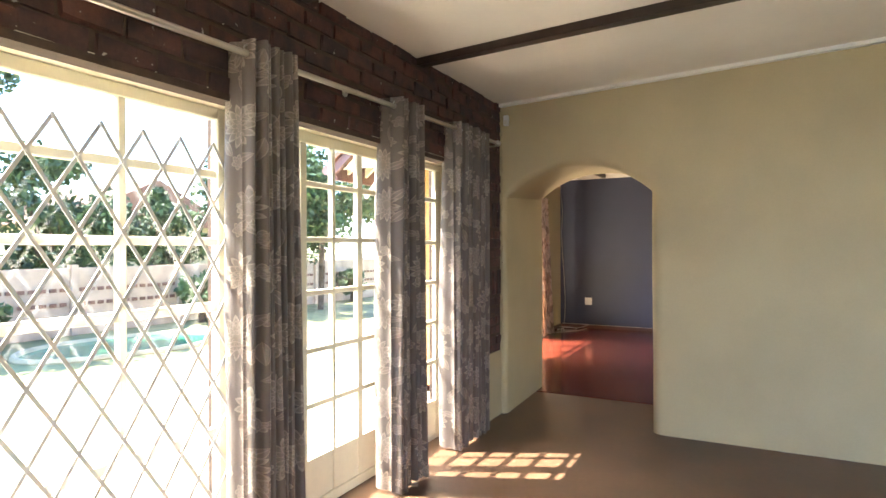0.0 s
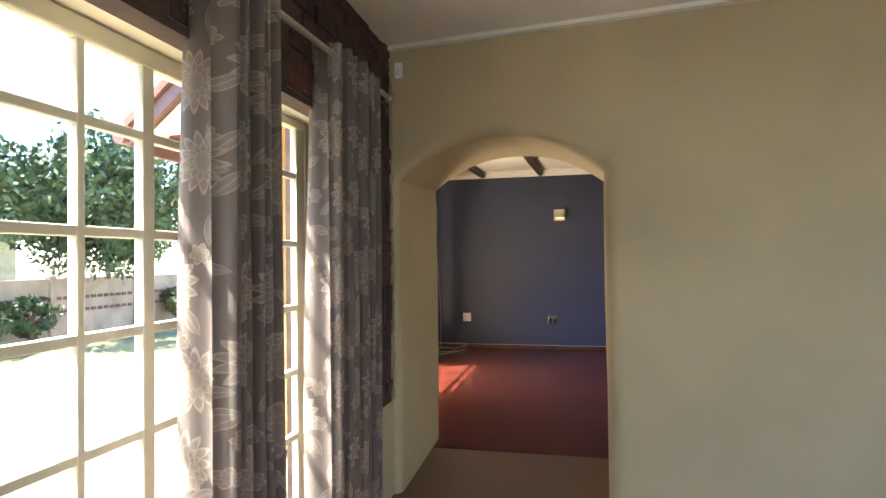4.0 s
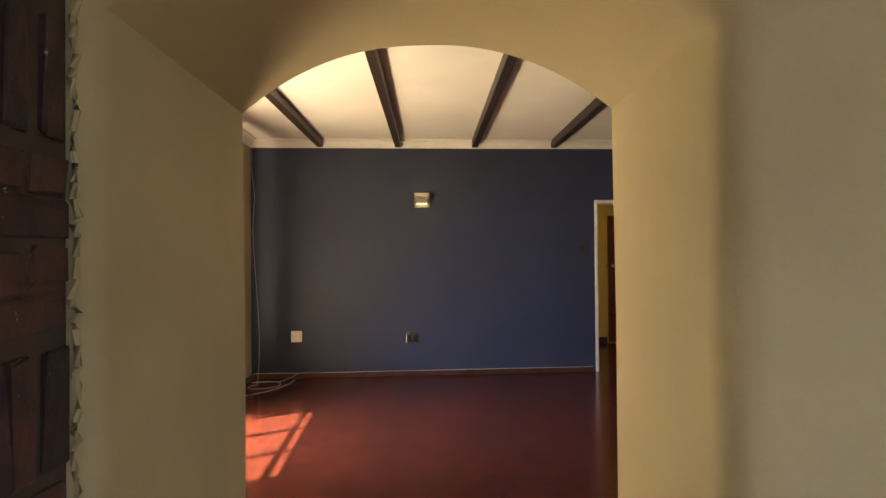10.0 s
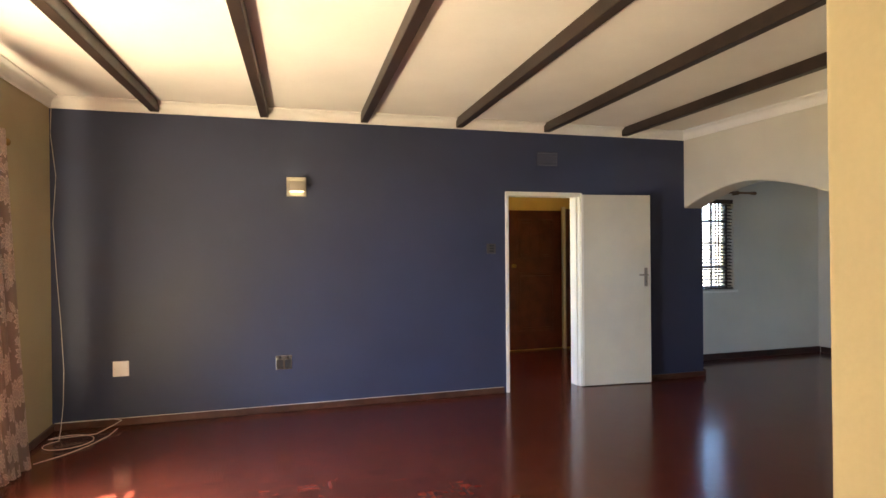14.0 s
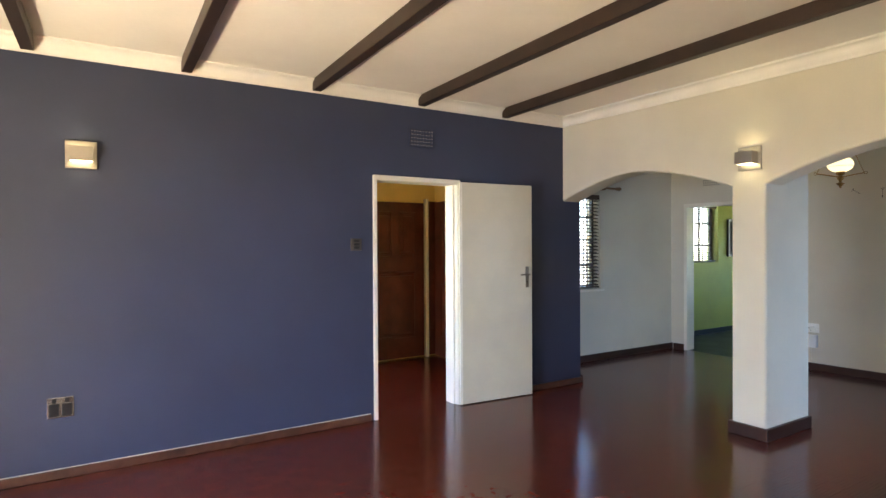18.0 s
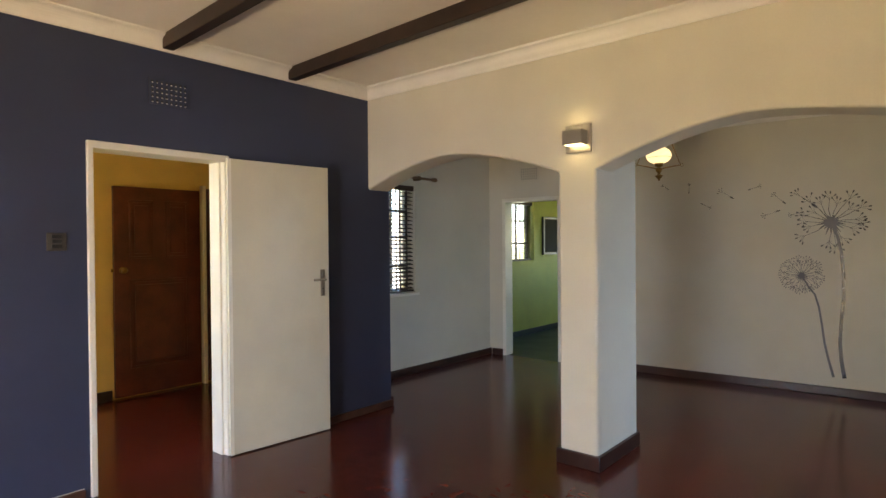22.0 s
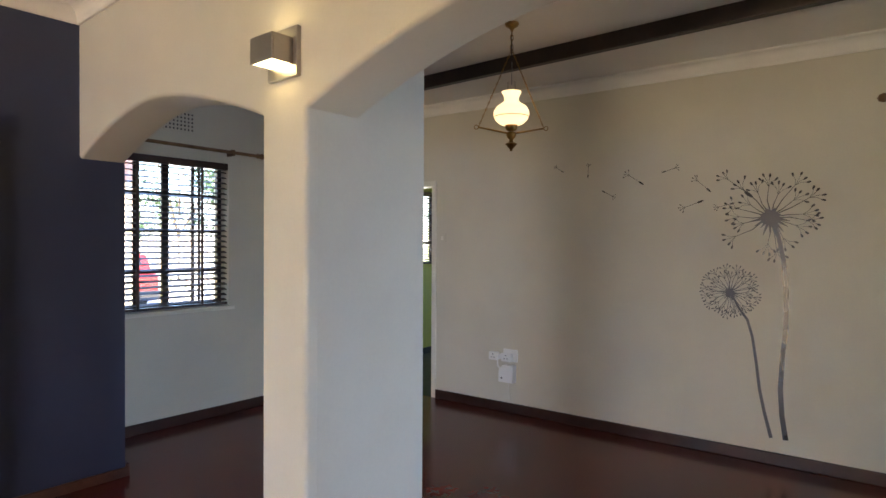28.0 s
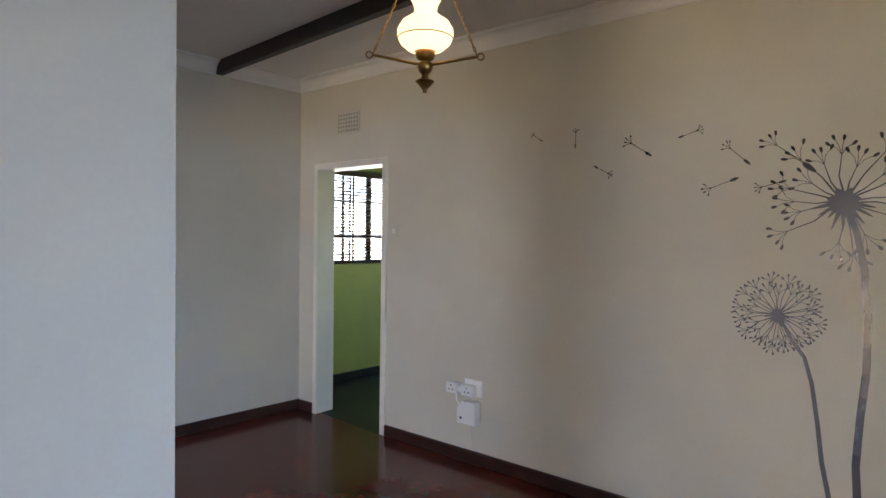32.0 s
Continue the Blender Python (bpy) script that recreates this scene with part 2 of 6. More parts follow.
M_FASCIA = material("maroon_fascia_paint", (0.16, 0.085, 0.08), 0.5, vary=0.06, bump=0.05)
M_ROOF = material("brown_roof_tile", (0.20, 0.10, 0.07), 0.8, vary=0.12, bump=0.2)
M_GRASS = material("dry_lawn", (0.28, 0.27, 0.12), 0.95, vary=0.2, scale=1.2, fine=40, bump=0.5, dist=0.03)
M_DARKGROUND = material("unseen_dull_green_ground", (0.13, 0.13, 0.045), 0.95, vary=0.2, scale=2, bump=0.4)
M_PAVE = material("pale_paving", (0.48, 0.41, 0.26), 0.9, vary=0.1, scale=3, bump=0.3)
M_GWALL = material("beige_garden_wall", (0.50, 0.38, 0.29), 0.9, vary=0.12, scale=2, bump=0.3)
M_LEAF = material("leaf_green", (0.06, 0.11, 0.04), 0.6, vary=0.3, scale=2.5, bump=0.0)
M_BARK = material("grey_bark", (0.13, 0.09, 0.06), 0.9, vary=0.2, scale=10, bump=0.5)
M_POOL = material("green_pool_water", (0.04, 0.22, 0.12), 0.1, vary=0.1, bump=0.1)
M_CABLE = material("white_cable_sheath", (0.72, 0.69, 0.62), 0.5, vary=0.03, bump=0.0)
M_GLASS = glass("window_glass")

# ---- the plan ----
BRICK_X, GLASS_X = -1.70, -1.92          # inner brick face and glazing of the first room's west wall
ARCH_Y0, ARCH_Y1 = 3.17, 4.05            # the thick wall with the passage
ARCH_X0, ARCH_X1 = -1.655, -0.468
BLUE_Y, WEST_X, BEAM_X = 8.93, -2.85, 3.365
CEIL, CORN = 2.76, 2.665
DIN_X, DIN_Y = 6.37, 9.66
DCEIL = 2.69                            # the dining room's ceiling is a little lower
PIVOT = 5.95
EASTWALL = Matrix.Translation((6.40, PIVOT, 0)) @ pose(0, 0, 0, 0, 0, math.degrees(math.atan(0.0675))) @ Matrix.Translation((-DIN_X, -PIVOT, 0))
SOUTH, EAST1 = -2.5, 3.4


def askew(ob, du=0.0, dz=0.0):
    """Turns what was built against the plane x = DIN_X onto the dining room's east wall, which stands askew."""
    ob.matrix_world = EASTWALL @ Matrix.Translation((0, du, dz)) @ ob.matrix_basis
    return ob


def plate(name, items, mat, label, category="wall", bevel=0.0):
    return solid(name, boxes(*items, bevel=bevel), mat, label, category, "structure")


# floors
plate("floor_first_room", [(-2.1, SOUTH, -0.12, EAST1, ARCH_Y1, 0)], M_BROWNFLOOR, "dull brown screed floor of the first room", "floor")
plate("floor_living_room", [(-3.2, ARCH_Y1, -0.12, 6.2, DIN_Y, 0), (6.2, 3.0, -0.12, 6.8, 8.6, 0), (EAST1 + 0.2, 3.0, -0.12, 6.2, ARCH_Y1, 0), (-3.0, DIN_Y, -0.12, 3.2, 11.2, 0)], M_REDFLOOR, "red polished wood block floor", "floor")
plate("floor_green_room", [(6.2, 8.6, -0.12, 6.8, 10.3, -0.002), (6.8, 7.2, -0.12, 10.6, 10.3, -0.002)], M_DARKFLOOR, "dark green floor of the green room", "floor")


def prism(bm, poly, y0, y1, axis="y"):
    """A polygon in (x, z) drawn out along y, or in (y, z) along x."""
    def at(u, z, d):
        return (u, d, z) if axis == "y" else (d, u, z)
    A = [bm.verts.new(at(u, z, y0)) for u, z in poly]
    B = [bm.verts.new(at(u, z, y1)) for u, z in poly]
    n = len(poly)
    bm.faces.new(A)
    bm.faces.new(B[::-1])
    for i in range(n):
        bm.faces.new((A[i], B[i], B[(i + 1) % n], A[(i + 1) % n]))
    return bm


# first room's ceiling climbs gently to the east
solid("ceiling_first_room", prism(bmesh.new(), [(-2.1, 2.66), (EAST1, 2.905), (EAST1, 3.0), (-2.1, 2.95)], SOUTH, ARCH_Y0), M_CEIL, "white boarded ceiling with dark beams", "ceiling", "structure")
plate("ceiling_living_room", [(-3.0, ARCH_Y1 - 0.2, CEIL, BEAM_X, BLUE_Y, CEIL + 0.1)], M_CEIL, "white boarded ceiling with dark beams", "ceiling")
plate("ceiling_dining_room", [(BEAM_X + 0.25, 3.0, DCEIL, 6.8, DIN_Y, CEIL + 0.1)], M_CEIL, "white ceiling of the dining room", "ceiling")
plate("ceiling_hall", [(-3.0, BLUE_Y + 0.16, CEIL - 0.1, 3.3, 11.3, CEIL)], M_CEIL, "white ceiling of the hall", "ceiling")
plate("ceiling_green_room", [(6.2, 7.1, CEIL - 0.06, 10.7, 10.35, CEIL)], M_CEIL, "white ceiling of the green room", "ceiling")


def opening_wall(bm, curve, target, d0, d1, r, axis, back=None):
    """A wall round an arched opening: curve is the line of the opening, target the wall's rim point for each of its points.
    The opening's edges are rounded with radius r, or with one radius for each point, those of the far face with radius back."""
    n = len(curve)
    nrm = []
    for i in range(n):
        a, b = Vector(curve[max(i - 1, 0)]), Vector(curve[min(i + 1, n - 1)])
        t = (b - a).normalized()
        nrm.append(Vector((-t.y, t.x)))
    if sum(nrm[i].dot(Vector(target[i]) - Vector(curve[i])) for i in range(n)) < 0:
        nrm = [-v for v in nrm]
    K = 6
    def P(u, z, d):
        return bm.verts.new((u, d, z) if axis == "y" else (d, u, z))
    rows = []
    for front, d in ((True, d0), (False, d1)):
        s = 1 if d1 > d0 else -1
        s = s if front else -s
        own = r if front or back is None else back
        rr = own if isinstance(own, list) else [own] * n
        rings = []
        rings.append([P(*target[i], d) for i in range(n)])
        for k in range(K + 1):
            th = k / K * math.pi / 2
            off, dep = 1 - math.sin(th), 1 - math.cos(th)
            rings.append([P(curve[i][0] + nrm[i].x * off * rr[i], curve[i][1] + nrm[i].y * off * rr[i], d + s * dep * rr[i]) for i in range(n)])
        rows.append(rings)
    order = rows[0] + rows[1][::-1]
    for A, B in zip(order, order[1:]):
        for i in range(n - 1):
            bm.faces.new((A[i], A[i + 1], B[i + 1], B[i]))
    for i in range(n - 1):
        bm.faces.new((order[-1][i], order[-1][i + 1], order[0][i + 1], order[0][i]))
    bmesh.ops.remove_doubles(bm, verts=bm.verts, dist=1e-5)
    return bm


def flat_arch(u0, u1, spring, rise, n=28, power=2.3, peak=None):
    out = []
    peak = (u0 + u1) / 2 if peak is None else peak
    for i in range(n + 1):
        u = u0 + (u1 - u0) * i / n
        s = (peak - u) / (peak - u0) if u < peak else (u - peak) / (u1 - peak)
        out.append((u, spring + rise * (1 - abs(s) ** power)))
    return out


# the thick wall with the passage arch
arc = flat_arch(ARCH_X0, ARCH_X1, 1.875, 0.236, 36, 2.3)
TOP = 2.92
left = [(ARCH_X0, z) for z in (0.0, 0.6, 1.2, 1.7)]
right = [(ARCH_X1, z) for z in (1.7, 1.2, 0.6, 0.0)]
L0, R0 = -1.93, EAST1
curve = left + arc + right
rim = [(L0, z) for _, z in left] + [(L0, TOP)] + [(u, TOP) for u, _ in arc[1:-1]] + [(R0, TOP)] + [(R0, z) for _, z in right]
bm = opening_wall(bmesh.new(), curve, rim, ARCH_Y0, ARCH_Y1, [0.045 + 0.055 * i / (len(curve) - 1) for i in range(len(curve))], "y", 0.02)
for v in bm.verts:          # the far face stands askew and a little wider and higher
    deep = (v.co.y - ARCH_Y0) / (ARCH_Y1 - ARCH_Y0)
    side = min(1.0, max(0.0, (ARCH_X1 - v.co.x) / (ARCH_X1 - ARCH_X0)))
    v.co.y += deep * (-0.047 + 0.282 * side)
    if L0 + 0.01 < v.co.x < R0 - 0.01:
        v.co.x += deep * (0.076 - 0.108 * side)
        if 1.8 < v.co.z < 2.5:
            v.co.z += deep * (0.022 + 0.012 * math.sin(math.pi * side) + 0.04 * side ** 3)
        # hand-trowelled plaster is never quite straight
        if v.co.z < 2.5:
            v.co.x += 0.004 * math.sin(3.1 * v.co.z + 5 * deep)
solid("wall_arch", bm, M_CREAM, "khaki cream plastered wall with an arched passage", "wall", "structure", smooth=True)

# first room: closing walls
# E1 and S1: window openings out of view, added to light the arch wall
E1 = (-2.3, 0.2, 0.2, 2.15)
S1 = (0.9, 3.25, 0.1, 2.2)
plate("wall_first_room_south", [(-2.1, SOUTH - 0.2, 0, S1[0], SOUTH, 3.0), (S1[1], SOUTH - 0.2, 0, EAST1, SOUTH, 3.0), (S1[0], SOUTH - 0.2, 0, S1[1], SOUTH, S1[2]), (S1[0], SOUTH - 0.2, S1[3], S1[1], SOUTH, 3.0)], M_CREAM, "cream plastered wall with an unseen window added for light")
plate("wall_first_room_east", [(EAST1, SOUTH, 0, EAST1 + 0.2, E1[0], 3.0), (EAST1, E1[1], 0, EAST1 + 0.2, ARCH_Y0, 3.0), (EAST1, E1[0], 0, EAST1 + 0.2, E1[1], E1[2]), (EAST1, E1[0], E1[3], EAST1 + 0.2, E1[1], 3.0)], M_CREAM, "cream plastered wall with a wide unseen window added for light")

# first room's west wall: openings between y pairs, head at HEAD
HEAD = 2.08
OPEN1 = [(-2.3, 0.34, 0.0), (0.58, 1.645, 0.0), (1.645, 2.47, 0.0)]
items, y = [], SOUTH
for a, b, sill in OPEN1:
    if a - y > 0.01:
        items.append((BRICK_X - 0.33, y, 0, BRICK_X - 0.012, a, HEAD))
    if sill:
        items.append((BRICK_X - 0.33, a, 0, BRICK_X - 0.012, b, sill))
    y = b
items.append((BRICK_X - 0.33, y, 0, BRICK_X - 0.012, ARCH_Y0, HEAD))
items.append((BRICK_X - 0.33, SOUTH, HEAD, BRICK_X - 0.012, ARCH_Y0, 2.95))
items.append((BRICK_X - 0.09, SOUTH, HEAD - 0.03, BRICK_X - 0.004, OPEN1[2][1], HEAD))
wall_west = plate("wall_first_room_west", items, M_MORTAR, "dark red face brick wall with brown mortar")

# living room walls
WIN2 = (5.3, 7.45)
plate("wall_living_west", [(WEST_X - 0.25, ARCH_Y1 - 0.0, 0, WEST_X, WIN2[0], 2.85), (WEST_X - 0.25, WIN2[1], 0, WEST_X, BLUE_Y, 2.85), (WEST_X - 0.25, WIN2[0], 2.05, WEST_X, WIN2[1], 2.85)], M_CREAM, "cream plastered wall with a glazed door")
plate("wall_living_south_stub", [(WEST_X - 0.25, ARCH_Y1 - 0.25, 0, -1.935, ARCH_Y1 - 0.002, 2.85)], M_OUTWALL, "rough ochre plastered outside wall")
plate("wall_living_south_inner", [(WEST_X, ARCH_Y1 - 0.001, 0, -1.93, ARCH_Y1 + 0.01, 2.85)], M_CREAM, "cream plastered wall")
# south side of the living room past the passage, with a window out of view
plate("wall_living_south", [(EAST1, ARCH_Y1 - 0.25, 0, BEAM_X + 0.25, ARCH_Y1, 2.85)], M_CREAM, "cream plastered wall")
DOOR = (1.19, 2.065, 2.045)
plate("wall_blue", [(WEST_X - 0.25, BLUE_Y, 0, DOOR[0], BLUE_Y + 0.16, 2.85), (DOOR[1], BLUE_Y, 0, BEAM_X + 0.245, BLUE_Y + 0.16, 2.85), (DOOR[0], BLUE_Y, DOOR[2], DOOR[1], BLUE_Y + 0.16, 2.85)], M_BLUE, "slate blue painted wall")

# the pair of flat arches and the pier between living and dining room
PIER = (6.84, 7.105)
MID = (PIER[0] + PIER[1]) / 2
LEG = (0.0, 0.6, 1.2, 1.7)
a1 = flat_arch(PIER[1], BLUE_Y, 1.905, 0.208, 32, 1.65, 8.06)
c1 = [(PIER[1], z) for z in LEG] + a1
r1 = [(MID, z) for z in LEG] + [(MID, 2.85)] + [(u, 2.85) for u, _ in a1[1:]]
solid("wall_arches_north", opening_wall(bmesh.new(), c1, r1, BEAM_X, BEAM_X + 0.25, 0.02, "x"), M_WHITEWALL, "cream plastered beam with a flat arch", "wall", "structure", smooth=True)
a2 = flat_arch(4.8, PIER[0], 1.90, 0.225, 36, 1.65, 5.96)
c2 = a2 + [(PIER[0], z) for z in LEG[::-1]]
r2 = [(u, 2.85) for u, _ in a2[:-1]] + [(MID, 2.85)] + [(MID, z) for z in LEG[::-1]]
solid("wall_arches_south", opening_wall(bmesh.new(), c2, r2, BEAM_X, BEAM_X + 0.25, 0.02, "x"), M_WHITEWALL, "cream plastered beam with a wide flat arch", "wall", "structure", smooth=True)
plate("wall_pier", [(BEAM_X + 0.05, PIER[0] - 0.0006, 0, BEAM_X + 0.615, PIER[1] + 0.0006, 2.78)], M_WHITEWALL, "cream plastered square pier")
plate("wall_arches_end", [(BEAM_X, ARCH_Y1, 0, BEAM_X + 0.25, 4.8, 2.85)], M_WHITEWALL, "cream plastered pier")

# dining room
WIN3 = (3.78, 4.72, 0.90, 2.08)
plate("wall_dining_west", [(BEAM_X + 0.085, BLUE_Y + 0.16, 0, BEAM_X + 0.245, DIN_Y, 2.85)], M_WHITEWALL, "pale plastered wall")
plate("wall_dining_north", [(BEAM_X + 0.085, DIN_Y, 0, WIN3[0], DIN_Y + 0.23, 2.85), (WIN3[1], DIN_Y, 0, 6.25, DIN_Y + 0.23, 2.85), (WIN3[0], DIN_Y, 0, WIN3[1], DIN_Y + 0.23, WIN3[2]), (WIN3[0], DIN_Y, WIN3[3], WIN3[1], DIN_Y + 0.23, 2.85)], M_WHITEWALL, "pale plastered wall with a window")
GD = (8.694, 9.436, 1.965)
askew(plate("wall_dining_east", [(DIN_X, 2.6, 0, DIN_X + 0.15, GD[0], 2.85), (DIN_X, GD[1], 0, DIN_X + 0.15, DIN_Y + 0.2, 2.85), (DIN_X, GD[0], GD[2], DIN_X + 0.15, GD[1], 2.85)], M_WHITEWALL, "pale plastered wall with a dandelion decal"))
SW = (3.72, 5.3, 0.2, 2.05)
plate("wall_dining_south", [(BEAM_X + 0.25, 2.8, 0, SW[0], 3.0, 2.85), (SW[1], 2.8, 0, 6.7, 3.0, 2.85), (SW[0], 2.8, 0, SW[1], 3.0, SW[2]), (SW[0], 2.8, SW[3], SW[1], 3.0, 2.85)], M_WHITEWALL, "pale plastered wall with a window")
plate("wall_dining_southwest", [(EAST1 + 0.2, 3.0, 0, BEAM_X + 0.45, ARCH_Y1 - 0.25, 2.85)], M_WHITEWALL, "pale plastered wall")

# hall behind the open door
# the openings in its west and north walls are unseen, added for daylight
plate("wall_hall", [(WEST_X - 0.15, BLUE_Y + 0.16, 0, WEST_X, 9.4, 2.7), (WEST_X - 0.15, 9.4, 0, WEST_X, 10.8, 0.5), (WEST_X - 0.15, 9.4, 2.2, WEST_X, 10.8, 2.7), (WEST_X - 0.15, 10.8, 0, WEST_X, 11.1, 2.7), (WEST_X - 0.15, 11.1, 0, -1.6, 11.25, 2.7), (0.9, 11.1, 0, 3.3, 11.25, 2.7), (-1.6, 11.1, 0, 0.9, 11.25, 0.5), (-1.6, 11.1, 2.2, 0.9, 11.25, 2.7), (3.15, BLUE_Y + 0.16, 0, 3.3, 11.1, 2.7), (WEST_X, BLUE_Y + 0.161, 0, DOOR[0], BLUE_Y + 0.17, 2.7), (DOOR[1], BLUE_Y + 0.161, 0, 3.15, BLUE_Y + 0.17, 2.7)], M_YELLOW, "yellow painted hall wall")
# green room
GW = (6.72, 8.03, 1.15, 2.09)
# its east opening is out of view, added to brighten the green walls
plate("wall_green_room", [(6.2, 10.14, 0, GW[0], 10.34, 2.75), (GW[1], 10.14, 0, 10.6, 10.34, 2.75), (GW[0], 10.14, 0, GW[1], 10.34, GW[2]), (GW[0], 10.14, GW[3], GW[1], 10.34, 2.75), (10.6, 7.0, 0, 10.8, 7.5, 2.75), (10.6, 9.4, 0, 10.8, 10.34, 2.75), (10.6, 7.5, 0, 10.8, 9.4, 1.0), (10.6, 7.5, 1.95, 10.8, 9.4, 2.75), (6.5, 7.0, 0, 10.6, 7.2, 2.75), (6.1, DIN_Y + 0.19, 0, 6.22, 10.14, 2.75)], M_GREEN, "olive green painted wall")

# ---- ceiling beams and cornices ----
for yb in (1.77, 0.62, -0.53, -1.68):
    bm = prism(bmesh.new(), [(-1.71, 2.63), (EAST1, 2.83), (EAST1, 2.93), (-1.71, 2.74)], yb - 0.035, yb + 0.035)
    solid("ceiling_beam", bm, M_BEAM, "dark stained timber beam under the sloping ceiling", "beam", group="first room beams")
SKEW = 0.046        # the beams stand a little askew to the blue wall
for xb in (-2.05, -1.15, -0.245, 0.70, 1.655, 2.58):
    bm = boxes((-0.035, ARCH_Y1 - 0.1, 2.672, 0.035, BLUE_Y - 0.03, CEIL + 0.02), bevel=0.006)
    for v in bm.verts:
        v.co.x += xb - SKEW * (BLUE_Y - v.co.y)
    solid("ceiling_beam", bm, M_BEAM, "dark stained timber beam across the living room", "beam", group="living room beams")
bm = boxes((5.42, 3.0, DCEIL - 0.095, 5.475, DIN_Y - 0.004, DCEIL + 0.02), bevel=0.006)
solid("ceiling_beam", bm, M_BEAM, "dark stained timber beam across the dining room", "beam", group="dining room beams")


def cornice(name, a, b, inward, z0, h=0.095, w=0.085):
    """A coved strip along the wall line from a to b; inward is the unit way into the room."""
    bm = bmesh.new()
    prof = [(0, 0), (0.012, 0.0), (0.018, 0.012)]
    prof += [(0.02 + (w - 0.03) * (1 - math.cos(k * math.pi / 12)), 0.015 + (h - 0.03) * math.sin(k * math.pi / 12)) for k in range(1, 7)]
    prof += [(w, h - 0.008), (w, h), (0, h)]
    rows = [[bm.verts.new((p[0] + inward[0] * d, p[1] + inward[1] * d, z0 + z)) for d, z in prof] for p in (a, b)]
    n = len(prof)
    for i in range(n):
        bm.faces.new((rows[0][i], rows[0][(i + 1) % n], rows[1][(i + 1) % n], rows[1][i]))
    bm.faces.new(rows[0])
    bm.faces.new(rows[1][::-1])
    return solid(name, bm, M_CORNICE, "white coved plaster cornice", "cornice", "structure")


cornice("cornice_blue", (WEST_X, BLUE_Y), (BEAM_X, BLUE_Y), (0, -1), CORN)
cornice("cornice_living_west", (WEST_X, ARCH_Y1), (WEST_X, BLUE_Y), (1, 0), CORN)
cornice("cornice_arches", (BEAM_X, ARCH_Y1), (BEAM_X, BLUE_Y), (-1, 0), CORN)
askew(cornice("cornice_dining_east", (DIN_X, 2.8), (DIN_X, DIN_Y), (-1, 0), DCEIL - 0.095, 0.095, 0.08))
cornice("cornice_dining_north", (BEAM_X + 0.25, DIN_Y), (6.2, DIN_Y), (0, -1), DCEIL - 0.095, 0.095, 0.08)
bm = prism(bmesh.new(), [(BRICK_X, 2.655), (EAST1, 2.875), (EAST1, 2.93), (BRICK_X, 2.76)], ARCH_Y0 - 0.05, ARCH_Y0 - 0.002)
solid("cornice_first_room", bm, M_CORNICE, "white cornice strip over the arch wall", "cornice", "structure")

# ---- skirtings ----
def skirting(name, items, mat, label):
    return solid(name, boxes(*items, bevel=0.005), mat, label, "skirting", "structure")


skirting("baseboard_blue_west", [(WEST_X + 0.02, BLUE_Y - 0.022, 0, DOOR[0] - 0.03, BLUE_Y, 0.058)], M_WOODSKIRT, "worn reddish wooden skirting")
skirting("baseboard_blue_east", [(DOOR[1] + 0.04, BLUE_Y - 0.022, 0, BEAM_X + 0.265, BLUE_Y, 0.058)], M_WOODSKIRT, "worn reddish wooden skirting")
solid("skirting_paint_line", boxes((WEST_X + 0.02, BLUE_Y - 0.003, 0.0575, DOOR[0] - 0.03, BLUE_Y, 0.061)), M_CABLE, "pale worn paint line on top of the skirting", "skirting", "structure")
skirting("baseboard_living_west", [(WEST_X, WIN2[1] + 0.05, 0, WEST_X + 0.02, BLUE_Y, 0.058)], M_WOODSKIRT, "worn reddish wooden skirting")
skirting("baseboard_pier", [(BEAM_X - 0.02, PIER[0] - 0.02, 0, BEAM_X + 0.635, PIER[1] + 0.02, 0.095)], M_SKIRT, "dark brown skirting round the pier")
skirting("baseboard_dining_west", [(BEAM_X + 0.245, BLUE_Y - 0.02, 0, BEAM_X + 0.265, DIN_Y, 0.08)], M_SKIRT, "dark brown skirting")
skirting("baseboard_dining_north", [(BEAM_X + 0.265, DIN_Y - 0.02, 0, 6.17, DIN_Y, 0.08)], M_SKIRT, "dark brown skirting")
askew(skirting("baseboard_dining_east", [(DIN_X - 0.02, 2.8, 0, DIN_X, GD[0] - 0.037, 0.08), (DIN_X - 0.02, GD[1] + 0.037, 0, DIN_X, DIN_Y - 0.03, 0.08)], M_SKIRT, "dark brown skirting"))
skirting("baseboard_hall", [(1.05, 11.075, 0, 2.1, 11.1, 0.095), (WEST_X, 11.075, 0, 1.05, 11.1, 0.095)], M_SKIRT, "dark brown skirting in the hall")
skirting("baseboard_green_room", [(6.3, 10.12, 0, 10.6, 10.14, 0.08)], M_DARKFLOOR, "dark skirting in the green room")


